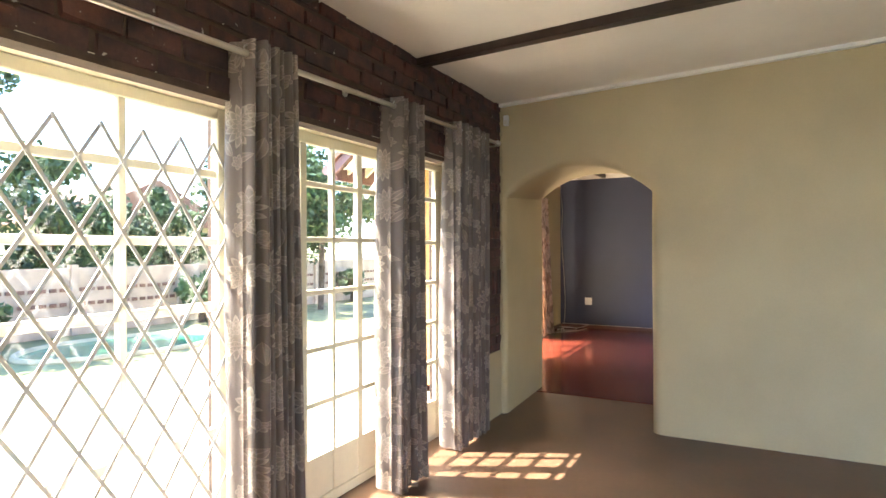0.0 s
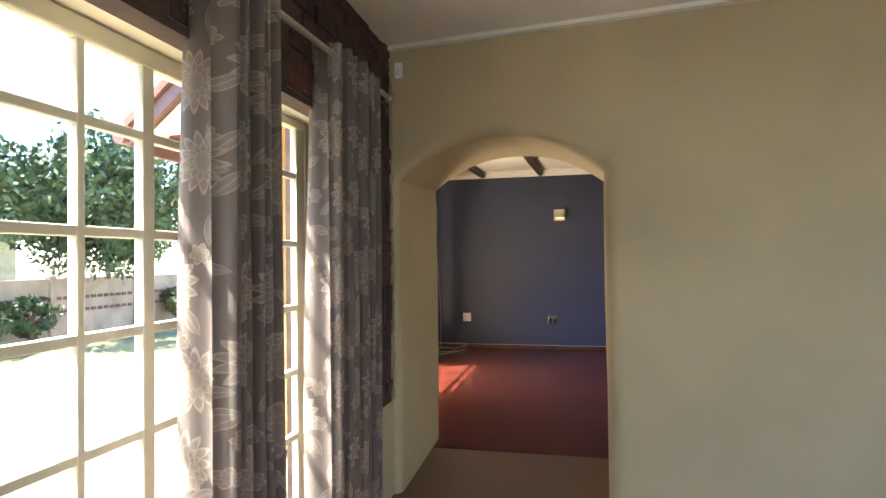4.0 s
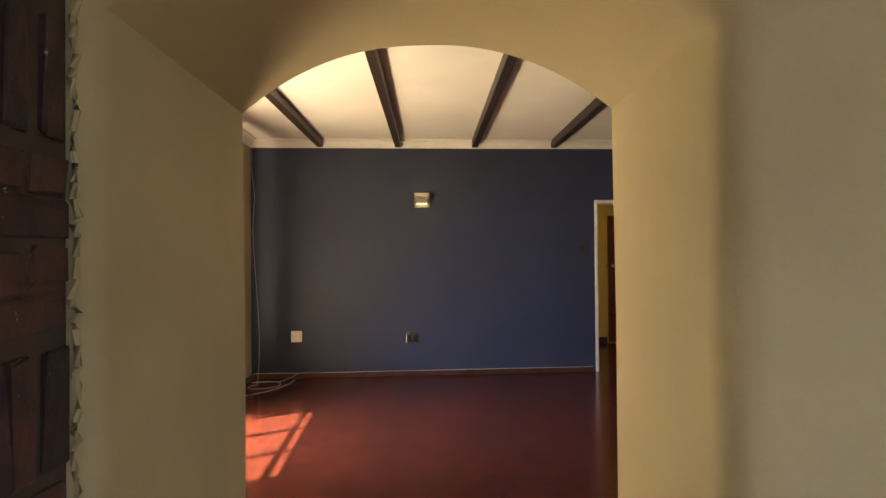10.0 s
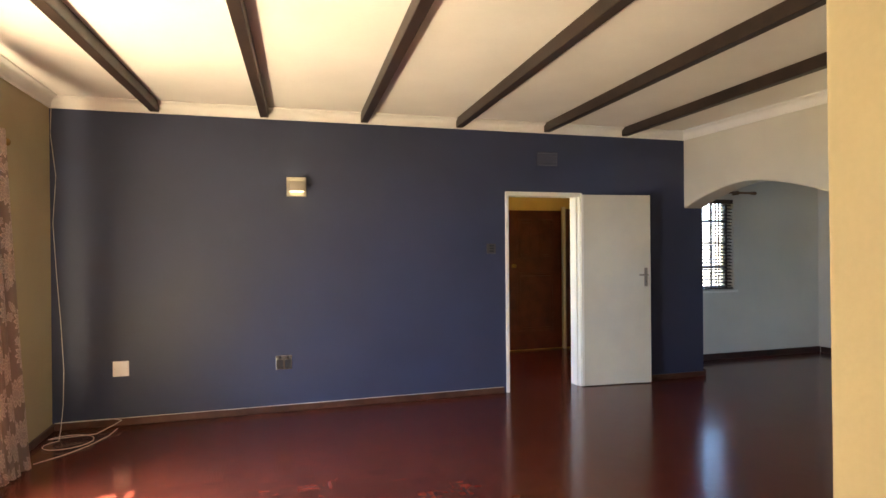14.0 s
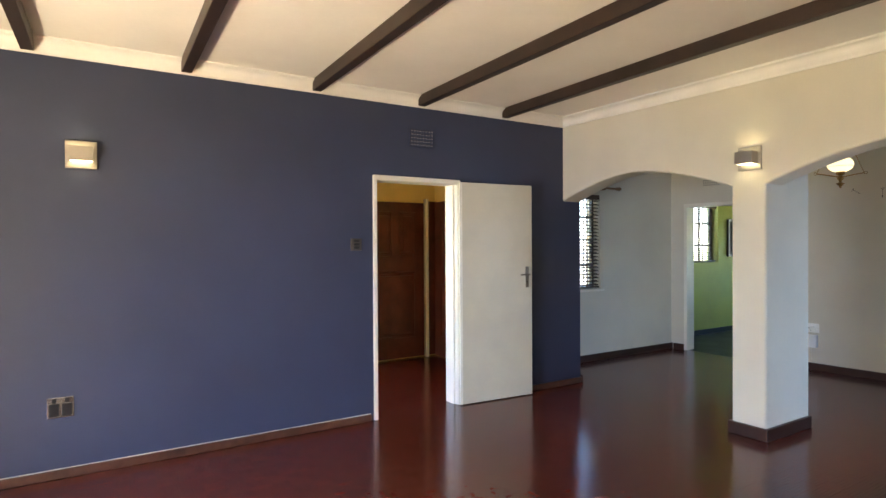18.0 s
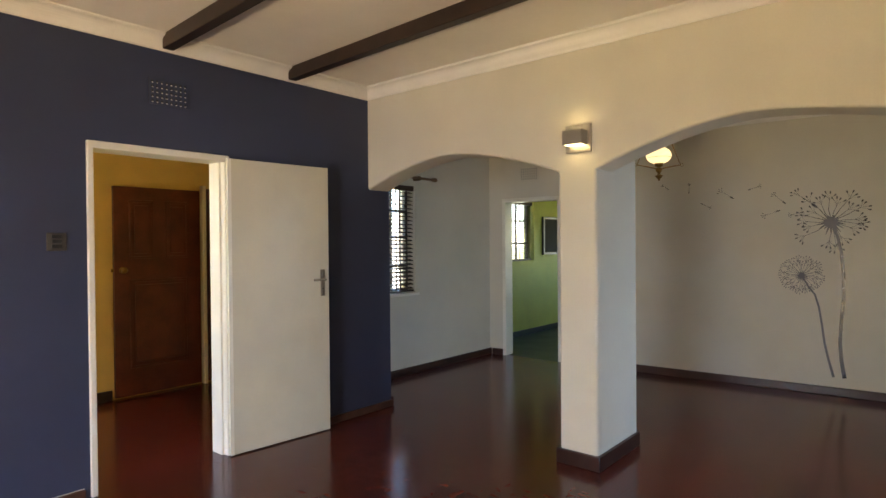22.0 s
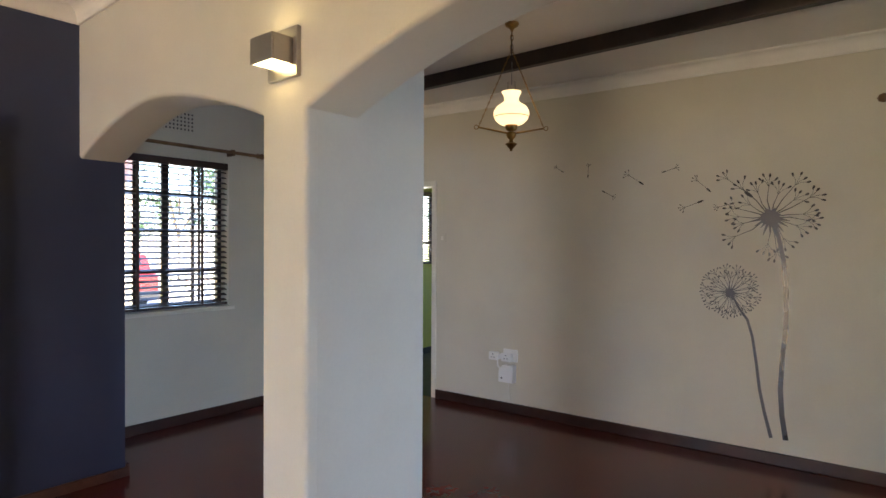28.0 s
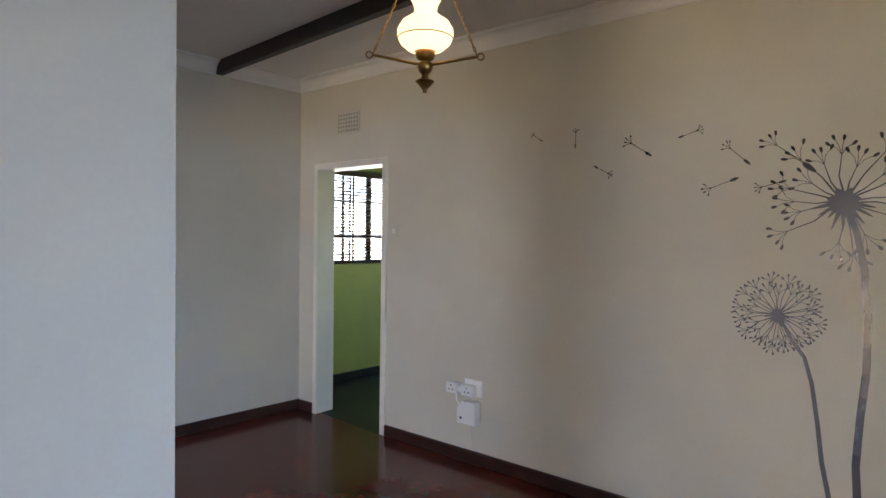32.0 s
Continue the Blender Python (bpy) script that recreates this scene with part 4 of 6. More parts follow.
def curtain(at_x, y0, y1, b0, b1, z0, z1, folds, depth, label, seed, lead=0.16, turn=-0.145, fabric=None):
    """A pleated curtain: top from y0 to y1, hem from b0 to b1, hanging at x = at_x.
    Its window-side edge, lead metres of cloth, turns out towards the glass."""
    rnd = random.Random(seed)
    amp = [rnd.uniform(0.65, 1.25) for _ in range(folds + 2)]
    wide = [rnd.uniform(0.7, 1.35) for _ in range(folds)]
    total = sum(wide)
    cuts = [sum(wide[:i]) / total for i in range(folds + 1)]
    drift = [(rnd.uniform(-0.03, 0.03), rnd.uniform(0, 6.28)) for _ in range(folds + 1)]
    ob = thing("curtain", (at_x, (y0 + y1) / 2, z0), label, "curtain", "taupe floral curtains")
    LEAD, PER, nv = 8, 12, 34
    nu = LEAD + folds * PER
    width = lead + (y1 - y0) * 2.0
    def place(i, v):
        """Plan position of column i at height v, 0 at the hem."""
        a, b = b0 + (y0 - b0) * v ** 0.8, b1 + (y1 - b1) * v ** 0.8
        if i < LEAD:
            q = 1 - i / LEAD
            x = turn * q * (0.8 + 0.2 * (1 - v)) + 0.012 * math.sin(5 * v + seed) * q
            return at_x + x, a + 0.012 * q + 0.012 * math.sin(6.28 * q)
        k = (i - LEAD) / PER
        n = min(int(k), folds - 1)
        f = k - n
        soft = 0.75 + 0.25 * v
        swell = amp[n] + (amp[n + 1] - amp[n]) * f
        shift = drift[n][0] * (1 - v) * math.sin(2.2 * v + drift[n][1]) * math.sin(math.pi * f)
        u = cuts[n] + (cuts[n + 1] - cuts[n]) * (f + 0.10 * math.sin(4 * math.pi * f))
        x = depth * soft * swell * 0.5 * (1 - math.cos(2 * math.pi * f)) ** 0.85 * (1 if n % 2 else 0.8) - depth * 0.2
        return at_x + x, a + (b - a) * u + shift
    bm = bmesh.new()
    lay = bm.loops.layers.uv.new("cloth")
    grids = []
    for side in (0.0, 0.004):
        grids.append([])
        for j in range(nv + 1):
            v = j / nv
            row = []
            for i in range(nu + 1):
                x, y = place(i, v)
                row.append(bm.verts.new((x - side, y, z0 + (z1 - z0) * v + 0.012 * math.sin(1.3 * i / PER + seed) * (1 - v) ** 3)))
            grids[-1].append(row)
    def cloth_u(i):
        return lead * i / LEAD if i < LEAD else lead + (width - lead) * (i - LEAD) / (folds * PER)
    for g in grids:
        for j in range(nv):
            for i in range(nu):
                f = bm.faces.new((g[j][i], g[j][i + 1], g[j + 1][i + 1], g[j + 1][i]))
                for lp, (di, dj) in zip(f.loops, ((0, 0), (1, 0), (1, 1), (0, 1))):
                    lp[lay].uv = (cloth_u(i + di) + seed * 0.37, z0 + (z1 - z0) * (j + dj) / nv)
    A, B = grids
    for j in range(nv):
        for i in (0, nu):
            bm.faces.new((A[j][i], A[j + 1][i], B[j + 1][i], B[j][i]))
    for i in range(nu):
        for j in (0, nv):
            bm.faces.new((A[j][i], A[j][i + 1], B[j][i + 1], B[j][i]))
    part("cloth", bm, fabric or M_CLOTH, ob, smooth=True)
    for k in range(folds):
        y = y0 + (y1 - y0) * (cuts[k] + cuts[k + 1]) / 2
        ring = sweep(bmesh.new(), [(at_x + 0.0, y + 0.024 * math.cos(q * math.pi / 8), z1 - 0.045 + 0.024 * math.sin(q * math.pi / 8)) for q in range(16)], 0.004, 6, True)
        part("eyelet", ring, M_STEEL, ob, "steel eyelet", smooth=True)
    return ob


RX, RZ = -1.615, 2.265
curtain(RX, 0.18, 0.455, 0.18, 0.53, 0.015, 2.295, 7, 0.085, "taupe grey floral curtain, drawn open beside the wide window", 1)
curtain(RX, 1.30, 1.575, 1.30, 1.65, 0.015, 2.315, 6, 0.085, "taupe grey curtain with pale floral pattern beside the glazed door", 2)
curtain(RX, 2.11, 2.66, 2.12, 2.68, 0.02, 2.33, 7, 0.075, "taupe grey curtain with pale floral pattern, beside the brick corner", 3)
rod = thing("curtain_rod", (RX, 0.3, RZ), "brushed steel curtain rod on the brick wall", "curtain rod")
part("rod", tube(bmesh.new(), (RX, -2.4, RZ - 0.085), (RX, 2.86, RZ + 0.03), 0.0135, 14), M_STEEL, rod, smooth=True)
fin = lathe(bmesh.new(), (0, 0, 0), [(0.0135, 0), (0.02, 0.004), (0.02, 0.012), (0.026, 0.025), (0.026, 0.035), (0.015, 0.05), (0, 0.054)], 14)
fin.transform(Matrix.Translation((RX, 2.86, RZ + 0.03)) @ pose(0, 0, 0, -90, 0, 0))
part("finial", fin, M_STEEL, rod, smooth=True)
for y in (-1.2, 0.95, 2.84):
    part("bracket", tube(tube(bmesh.new(), (RX, y, RZ + 0.0), (BRICK_X, y, RZ + 0.0), 0.006), (BRICK_X + 0.006, y, RZ), (BRICK_X, y, RZ), 0.022), M_STEEL, rod)

R2X, R2Z = WEST_X + 0.13, 2.185
curtain(R2X, 6.84, 7.64, 7.36, 8.02, 0.015, 2.24, 6, 0.075, "taupe floral curtain drawn aside from the glazed sliding door, sunlit", 4, 0.05, -0.04, fabric=M_SUNLITCLOTH)
rod = thing("curtain_rod", (R2X, 6.4, R2Z), "aged brass curtain rod with a ball finial", "curtain rod")
part("rod", tube(bmesh.new(), (R2X, 4.9, R2Z), (R2X, 7.72, R2Z), 0.0135, 14), M_BRASS, rod, smooth=True)
bm = bmesh.new()
bmesh.ops.create_uvsphere(bm, u_segments=16, v_segments=10, radius=0.028, matrix=Matrix.Translation((R2X, 7.75, R2Z)))
part("finial", bm, M_BRASS, rod, smooth=True)
for y in (5.0, 7.7):
    part("bracket", tube(tube(bmesh.new(), (R2X, y, R2Z), (WEST_X, y, R2Z), 0.006), (WEST_X + 0.006, y, R2Z), (WEST_X, y, R2Z), 0.022), M_BRASS, rod)

# ---- folding security trellis before the wide window ----
tre = thing("security_trellis", (-1.80, -1.0, 0.03), "white folding steel security trellis in front of the window", "trellis gate")
TX, PITCH, TOPZ, LOWZ, YE, YS = -1.80, 0.161, 1.875, 0.06, 0.2585, -2.25
SL = 0.126 / 0.0805


def strip(y0, z0, y1, z1, x):
    d = Vector((0, y1 - y0, z1 - z0)).normalized()
    w = Vector((0, -d.z, d.y)) * 0.0065
    t = Vector((0.0025, 0, 0))
    bm = bmesh.new()
    ring = []
    for p in (Vector((x, y0, z0)) - d * 0.01, Vector((x, y1, z1)) + d * 0.01):
        ring.append([bm.verts.new(p + w * a + t * c) for a, c in ((1, 1), (-1, 1), (-1, -1), (1, -1))])
    for k in range(4):
        bm.faces.new((ring[0][k], ring[0][(k + 1) % 4], ring[1][(k + 1) % 4], ring[1][k]))
    bm.faces.new(ring[0])
    bm.faces.new(ring[1])
    return bm


M_TRELLIS = material("white_trellis_enamel", (0.72, 0.70, 0.65), 0.4, vary=0.04, bump=0.03)
k = 0
while True:
    yt = 0.178 - k * PITCH
    if yt < YS:
        break
    for sgn, x in ((1, TX), (-1, TX - 0.007)):
        ye = YE if sgn > 0 else YS
        run = min(abs(ye - yt), (TOPZ - LOWZ) / SL)
        if run > 0.02:
            part("bar", strip(yt, TOPZ, yt + sgn * run, TOPZ - SL * run, x), M_TRELLIS, tre)
            if sgn > 0 and TOPZ - SL * run > LOWZ + 0.05:
                r2 = (TOPZ - SL * run - LOWZ) / SL
                part("bar", strip(ye, TOPZ - SL * run, ye - min(r2, ye - YS), TOPZ - SL * run - SL * min(r2, ye - YS), TX - 0.007), M_TRELLIS, tre)
    k += 1
part("post", boxes((TX - 0.02, YE, 0.0, TX + 0.012, YE + 0.025, 1.95), bevel=0.003), M_TRELLIS, tre)
part("bottom_track", boxes((TX - 0.015, YS, 0.0, TX + 0.01, YE, 0.02)), M_TRELLIS, tre)
for k in range(12):
    yr = 0.1 - k * PITCH
    part("rivet", tube(bmesh.new(), (TX + 0.002, yr, 1.749), (TX + 0.006, yr, 1.749), 0.006, 8), M_TRELLIS, tre)

# ---- wall fittings ----
def square_sconce(name, m, label):
    """An up-and-down wall lamp, built against the plane y = 0, facing -y."""
    ob = thing(name, (0, 0, 0), label, "wall lamp", "square wall lamps")
    part("back_plate", boxes((-0.088, -0.018, -0.088, 0.088, 0, 0.088), bevel=0.003), M_SATIN, ob, "satin silver square back plate")
    part("shade", boxes((-0.066, -0.105, -0.046, 0.066, -0.099, 0.046), (-0.066, -0.099, -0.046, -0.060, -0.018, 0.046), (0.060, -0.099, -0.046, 0.066, -0.018, 0.046), bevel=0.002), M_SATIN, ob, "satin silver box shade")
    part("diffuser", boxes((-0.059, -0.098, -0.043, 0.059, -0.022, -0.039)), M_SCONCE, ob, "glowing frosted diffuser")
    part("diffuser", boxes((-0.059, -0.098, 0.039, 0.059, -0.022, 0.043)), M_SCONCE, ob, "glowing frosted diffuser")
    ob.matrix_world = m
    return ob


M_SATIN = material("satin_silver_paint", (0.46, 0.43, 0.39), 0.35, metal=0.8, vary=0.04, bump=0.0)
M_SCONCE = glow("warm_lamp_diffuser", (1.0, 0.80, 0.40), 1.0)
sc = square_sconce("wall_lamp", pose(-0.875, BLUE_Y, 2.055), "brushed steel square wall lamp, lit, on the blue wall")
sc2 = copy_thing(sc, pose(BEAM_X, 6.955, 2.10, 0, 0, -90))
tagged(sc2, "brushed steel square wall lamp, lit, on the pier")


def grille(name, m, label, mat, cols=8, rows=5, w=0.235, h=0.15):
    """A pierced air brick against y = 0, facing -y: a plate with square holes, each with a lip."""
    ob = thing(name, (0, 0, 0), label, "air vent", "air vents")
    part("backing", boxes((-w / 2, -0.003, -h / 2, w / 2, 0.0, h / 2)), M_BLACK, ob)
    cw, ch = w / cols, h / rows
    xs, zs, lips = [-w / 2 - 0.006], [-h / 2 - 0.006], bmesh.new()
    for i in range(cols):
        xs += [-w / 2 + (i + 0.24) * cw, -w / 2 + (i + 0.76) * cw]
    for j in range(rows):
        zs += [-h / 2 + (j + 0.24) * ch, -h / 2 + (j + 0.76) * ch]
    xs.append(w / 2 + 0.006)
    zs.append(h / 2 + 0.006)
    grid = bmesh.new()
    vs = [[grid.verts.new((x, -0.011, z)) for z in zs] for x in xs]
    for i in range(len(xs) - 1):
        for j in range(len(zs) - 1):
            if not (i % 2 and j % 2):
                grid.faces.new((vs[i][j], vs[i + 1][j], vs[i + 1][j + 1], vs[i][j + 1]))
    r = bmesh.ops.extrude_face_region(grid, geom=grid.faces[:])
    bmesh.ops.translate(grid, verts=[v for v in r["geom"] if isinstance(v, bmesh.types.BMVert)], vec=(0, 0.009, 0))
    for i in range(cols):
        for j in range(rows):
            x, z = -w / 2 + (i + 0.5) * cw, -h / 2 + (j + 0.5) * ch
            box(lips, x - cw * 0.1, -0.0125, z - ch * 0.34, x + cw * 0.18, -0.003, z - ch * 0.2)
    part("grid", grid, mat, ob)
    if mat is M_BLUE:
        tagged(part("hole_lips", lips, M_CORNICE, ob), "small pale lips at the lower edge of the holes", kind="stuff")
    else:
        lips.free()
    ob.matrix_world = m
    return ob


grille("air_vent", pose(1.666, BLUE_Y, 2.405), "blue painted pierced air vent high on the blue wall", M_BLUE)
askew(grille("air_vent", pose(DIN_X, 9.086, 2.292, 0, 0, -90), "pale pierced air vent above the green room door", M_WHITEWALL))
grille("air_vent", pose(4.30, DIN_Y, 2.365), "pale pierced air vent above the dining window", M_WHITEWALL)

bp_ = thing("blank_plate", (-2.335, BLUE_Y, 0.48), "white blank socket plate on the blue wall", "socket plate")
part("cover", boxes((-2.40, BLUE_Y - 0.012, 0.415, -2.275, BLUE_Y, 0.545), bevel=0.005), M_PLASTIC, bp_)
for x in (-2.385, -2.29):
    part("screw", tube(bmesh.new(), (x, BLUE_Y - 0.012, 0.48), (x, BLUE_Y - 0.014, 0.48), 0.004, 8), M_STEEL, bp_)
ds = thing("double_socket", (-1.0, BLUE_Y, 0.45), "steel and black double socket on the blue wall", "socket")
part("cover", boxes((-1.073, BLUE_Y - 0.01, 0.385, -0.928, BLUE_Y, 0.515), bevel=0.004), material("chrome_cover", (0.42, 0.42, 0.44), 0.22, metal=0.9, vary=0.05, bump=0), ds)
for x in (-1.035, -0.965):
    part("outlet", boxes((x - 0.028, BLUE_Y - 0.014, 0.395, x + 0.028, BLUE_Y - 0.01, 0.475), bevel=0.003), M_BLACK, ds)
    part("rocker", boxes((x - 0.012, BLUE_Y - 0.017, 0.482, x + 0.012, BLUE_Y - 0.01, 0.508), bevel=0.002), M_BLACK, ds)
sw = thing("light_switch", (1.035, BLUE_Y, 1.47), "steel framed black light switch beside the door frame", "light switch")
part("cover", boxes((0.988, BLUE_Y - 0.01, 1.42, 1.085, BLUE_Y, 1.52), bevel=0.004), material("bronze_plate", (0.085, 0.078, 0.072), 0.4, metal=0.4, vary=0.05, bump=0), sw)
for z in (1.435, 1.462, 1.489):
    part("rocker", boxes((1.012, BLUE_Y - 0.016, z, 1.062, BLUE_Y - 0.01, z + 0.02), bevel=0.002), M_BLACK, sw)
s3 = thing("light_switch", (DIN_X, 8.735, 1.473), "cream light switch on the pale wall", "light switch")
part("cover", boxes((DIN_X - 0.01, 8.70, 1.43, DIN_X, 8.77, 1.515), bevel=0.004), M_WHITEWALL, s3)
part("rocker", boxes((DIN_X - 0.016, 8.722, 1.455, DIN_X - 0.01, 8.748, 1.49), bevel=0.003), M_WHITE, s3)
askew(s3, -0.148)

# sockets with adaptor and plugged unit under the pendant
so = thing("wall_socket", (DIN_X, 7.95, 0.44), "white double wall socket on the pale wall", "socket")
part("cover", boxes((DIN_X - 0.012, 7.885, 0.40, DIN_X, 8.02, 0.505), bevel=0.004), M_PLASTIC, so)
part("rocker", boxes((DIN_X - 0.018, 7.895, 0.43, DIN_X - 0.012, 7.912, 0.475), bevel=0.002), M_PLASTIC, so)
ad = thing("adaptor", (DIN_X - 0.03, 8.03, 0.44), "white plug adaptor pushed into the wall socket", "adaptor")
for y0, y1 in ((7.925, 8.02), (8.055, 8.14)):
    part("body", boxes((DIN_X - 0.055, y0, 0.405, DIN_X - 0.012, y1, 0.475), bevel=0.006), M_PLASTIC, ad)
    yc = (y0 + y1) / 2
    for dy, dz in ((0, 0.016), (-0.014, -0.010), (0.014, -0.010)):
        part("pin_hole", tube(bmesh.new(), (DIN_X - 0.0551, yc + dy, 0.44 + dz), (DIN_X - 0.0565, yc + dy, 0.44 + dz), 0.005, 8), M_BLACK, ad)
part("bridge", boxes((DIN_X - 0.045, 8.015, 0.42, DIN_X - 0.012, 8.06, 0.46), bevel=0.004), M_PLASTIC, ad)
pu = thing("plug_in_unit", (DIN_X - 0.05, 7.95, 0.29), "white plug-in power unit hanging below the socket", "power unit")
part("body", prism(bmesh.new(), [(7.895, 0.235), (8.03, 0.235), (8.03, 0.33), (7.995, 0.375), (7.895, 0.375)], DIN_X - 0.075, DIN_X - 0.012, "x"), M_PLASTIC, pu)
part("light", tube(bmesh.new(), (DIN_X - 0.0751, 8.0, 0.27), (DIN_X - 0.077, 8.0, 0.27), 0.008, 10), M_BLACK, pu)
part("cord", sweep(bmesh.new(), [(DIN_X - 0.05, 8.055, 0.41), (DIN_X - 0.055, 8.05, 0.37), (DIN_X - 0.05, 8.03, 0.34)], 0.006), M_PLASTIC, pu)
part("tail", sweep(bmesh.new(), [(DIN_X - 0.03, 7.96, 0.237), (DIN_X - 0.025, 7.957, 0.17), (DIN_X - 0.022, 7.955, 0.083)], 0.003), M_CABLE, pu)

for ob in (so, ad, pu):
    askew(ob, -0.077, 0.03)

# alarm sensor in the first room's corner
al = thing("alarm_sensor", (-1.63, ARCH_Y0, 2.53), "small white alarm sensor by the brick corner", "sensor")
part("body", boxes((-1.665, ARCH_Y0 - 0.035, 2.49, -1.62, ARCH_Y0, 2.58), bevel=0.008), M_PLASTIC, al)
part("lens", boxes((-1.655, ARCH_Y0 - 0.038, 2.50, -1.63, ARCH_Y0 - 0.035, 2.535), bevel=0.002), M_WHITE, al)

# aerial cable down the corner and its coil on the floor
cb = thing("aerial_cable", (-2.6, 8.6, 0), "white aerial cable hanging in the corner, coiled on the floor", "cable")
pts = [(-2.83, 8.915, 2.70), (-2.838, 8.915, 2.45), (-2.80, 8.91, 2.1), (-2.825, 8.91, 1.71), (-2.80, 8.90, 1.3), (-2.77, 8.89, 0.9), (-2.745, 8.87, 0.5), (-2.74, 8.82, 0.15)]
drop = []
for a, b in zip(pts, pts[1:]):
    drop += [Vector(a).lerp(Vector(b), q / 5) for q in range(5)]
drop += [Vector((-2.735, 8.75, 0.05)), Vector((-2.72, 8.66, 0.008))]
part("drop", sweep(bmesh.new(), drop, 0.0026, 6), M_CABLE, cb, smooth=True)
loop = [(-2.72, 8.66, 0.008)]
loop += [(-2.60 + 0.17 * math.cos(a), 8.47 + 0.15 * math.sin(a), 0.008 + 0.002 * q) for q, a in enumerate([2.2 + 0.4 * i for i in range(18)])]
loop += [(-2.45, 8.62, 0.03), (-2.36, 8.76, 0.05), (-2.32, 8.86, 0.06), (-2.40, 8.905, 0.067), (-2.6, 8.91, 0.067), (-2.8, 8.91, 0.067)]
part("coil", sweep(bmesh.new(), loop, 0.0026, 6), M_CABLE, cb, smooth=True)
loop = [(-2.34, 8.80, 0.01), (-2.36, 8.62, 0.008), (-2.44, 8.40, 0.008), (-2.56, 8.22, 0.008), (-2.70, 8.08, 0.008)]
part("tail", sweep(bmesh.new(), loop, 0.0026, 6), M_CABLE, cb, smooth=True)

# ---- pendant oil-lamp style light ----
PX, PY = 4.94, 7.02
pl = thing("pendant_lamp", (PX, PY, 1.958), "brass oil-lamp style pendant with a lit white glass shade", "pendant lamp")
part("base", lathe(bmesh.new(), (PX, PY, 1.958), [(0, 0), (0.008, 0.002), (0.008, 0.012), (0.028, 0.035), (0.035, 0.042), (0.03, 0.047), (0.014, 0.052), (0.011, 0.066), (0.024, 0.08), (0.029, 0.095), (0.026, 0.108), (0.012, 0.114)], 24), M_BRASS, pl, "turned brass base", smooth=True)
part("burner", lathe(bmesh.new(), (PX, PY, 1.958), [(0.012, 0.114), (0.03, 0.122), (0.036, 0.135), (0.034, 0.15), (0.03, 0.162), (0.0, 0.165)], 24), M_BRASS, pl, smooth=True)
M_SHADE = glow("lit_opal_glass", (1.0, 0.74, 0.38), 0.15)
part("shade", lathe(bmesh.new(), (PX, PY, 1.958), [(0.040, 0.148), (0.066, 0.158), (0.090, 0.178), (0.102, 0.205), (0.101, 0.228), (0.086, 0.254), (0.060, 0.272), (0.043, 0.285), (0.040, 0.298), (0.045, 0.318), (0.057, 0.340), (0.054, 0.341), (0.041, 0.318), (0.036, 0.298), (0.039, 0.283), (0.057, 0.268), (0.082, 0.250), (0.097, 0.226), (0.098, 0.206), (0.086, 0.181), (0.063, 0.162), (0.040, 0.152)], 36), M_SHADE, pl, "glowing opal glass shade", smooth=True)
part("band", sweep(bmesh.new(), [(PX + 0.1005 * math.cos(q * math.pi / 16), PY + 0.1005 * math.sin(q * math.pi / 16), 1.958 + 0.195) for q in range(32)], 0.002, 6, True), M_BRASS, pl, smooth=True)
part("chimney", lathe(bmesh.new(), (PX, PY, 1.958), [(0.022, 0.32), (0.022, 0.395), (0.020, 0.395), (0.020, 0.32)], 20), M_GLASS, pl, smooth=True)
AR = math.radians(-46)
ax = Vector((math.cos(AR), math.sin(AR), 0))
RING = 1.958 + 0.135
HOOK = Vector((PX, PY, DCEIL))
for s in (1, -1):
    a = Vector((PX, PY, 1.958 + 0.10))
    tip = Vector((PX, PY, RING)) + ax * 0.19 * s
    part("arm", tube(bmesh.new(), a, tip, 0.006, 10, 0.005), M_BRASS, pl, smooth=True)
    part("ring", sweep(bmesh.new(), [tip + ax * 0.012 * s + 0.012 * (ax * math.cos(q * math.pi / 6) + Vector((0, 0, 1)) * math.sin(q * math.pi / 6)) for q in range(12)], 0.0028, 6, True), M_BRASS, pl, smooth=True)
    top = HOOK - Vector((0, 0, 0.15))
    d = top - tip
    links = bmesh.new()
    n = int(d.length / 0.02)
    for i in range(n):
        c = tip + d * ((i + 0.5) / n)
        e = d.normalized()
        w = ax if i % 2 else Vector((-ax.y, ax.x, 0))
        sweep(links, [c + e * 0.0125 * math.cos(q * math.pi / 4) + w * 0.004 * math.sin(q * math.pi / 4) for q in range(8)], 0.0019, 4, True)
    part("chain", links, M_BRASS, pl, smooth=True)
links = bmesh.new()
for i in range(4):
    c, w = HOOK - Vector((0, 0, 0.055 + 0.028 * i)), ax if i % 2 else Vector((-ax.y, ax.x, 0))
    sweep(links, [c + Vector((0, 0, 1)) * 0.018 * math.cos(q * math.pi / 5) + w * 0.008 * math.sin(q * math.pi / 5) for q in range(10)], 0.003, 5, True)
part("hook", links, M_BRASS, pl, smooth=True)
part("flex", sweep(bmesh.new(), [HOOK - Vector((0, 0, 0.03)), HOOK - Vector((0.006, 0, 0.09)), Vector((PX + 0.003, PY, 2.47)), Vector((PX, PY, 2.34))], 0.003, 6), M_BLACK, pl, smooth=True)
part("ceiling_rose", lathe(bmesh.new(), (PX, PY, DCEIL - 0.048), [(0, 0), (0.007, 0.0), (0.009, 0.010), (0.018, 0.020), (0.034, 0.030), (0.040, 0.038), (0.040, 0.048), (0, 0.048)], 24), M_BRASS, pl, "turned brown ceiling rose", smooth=True)
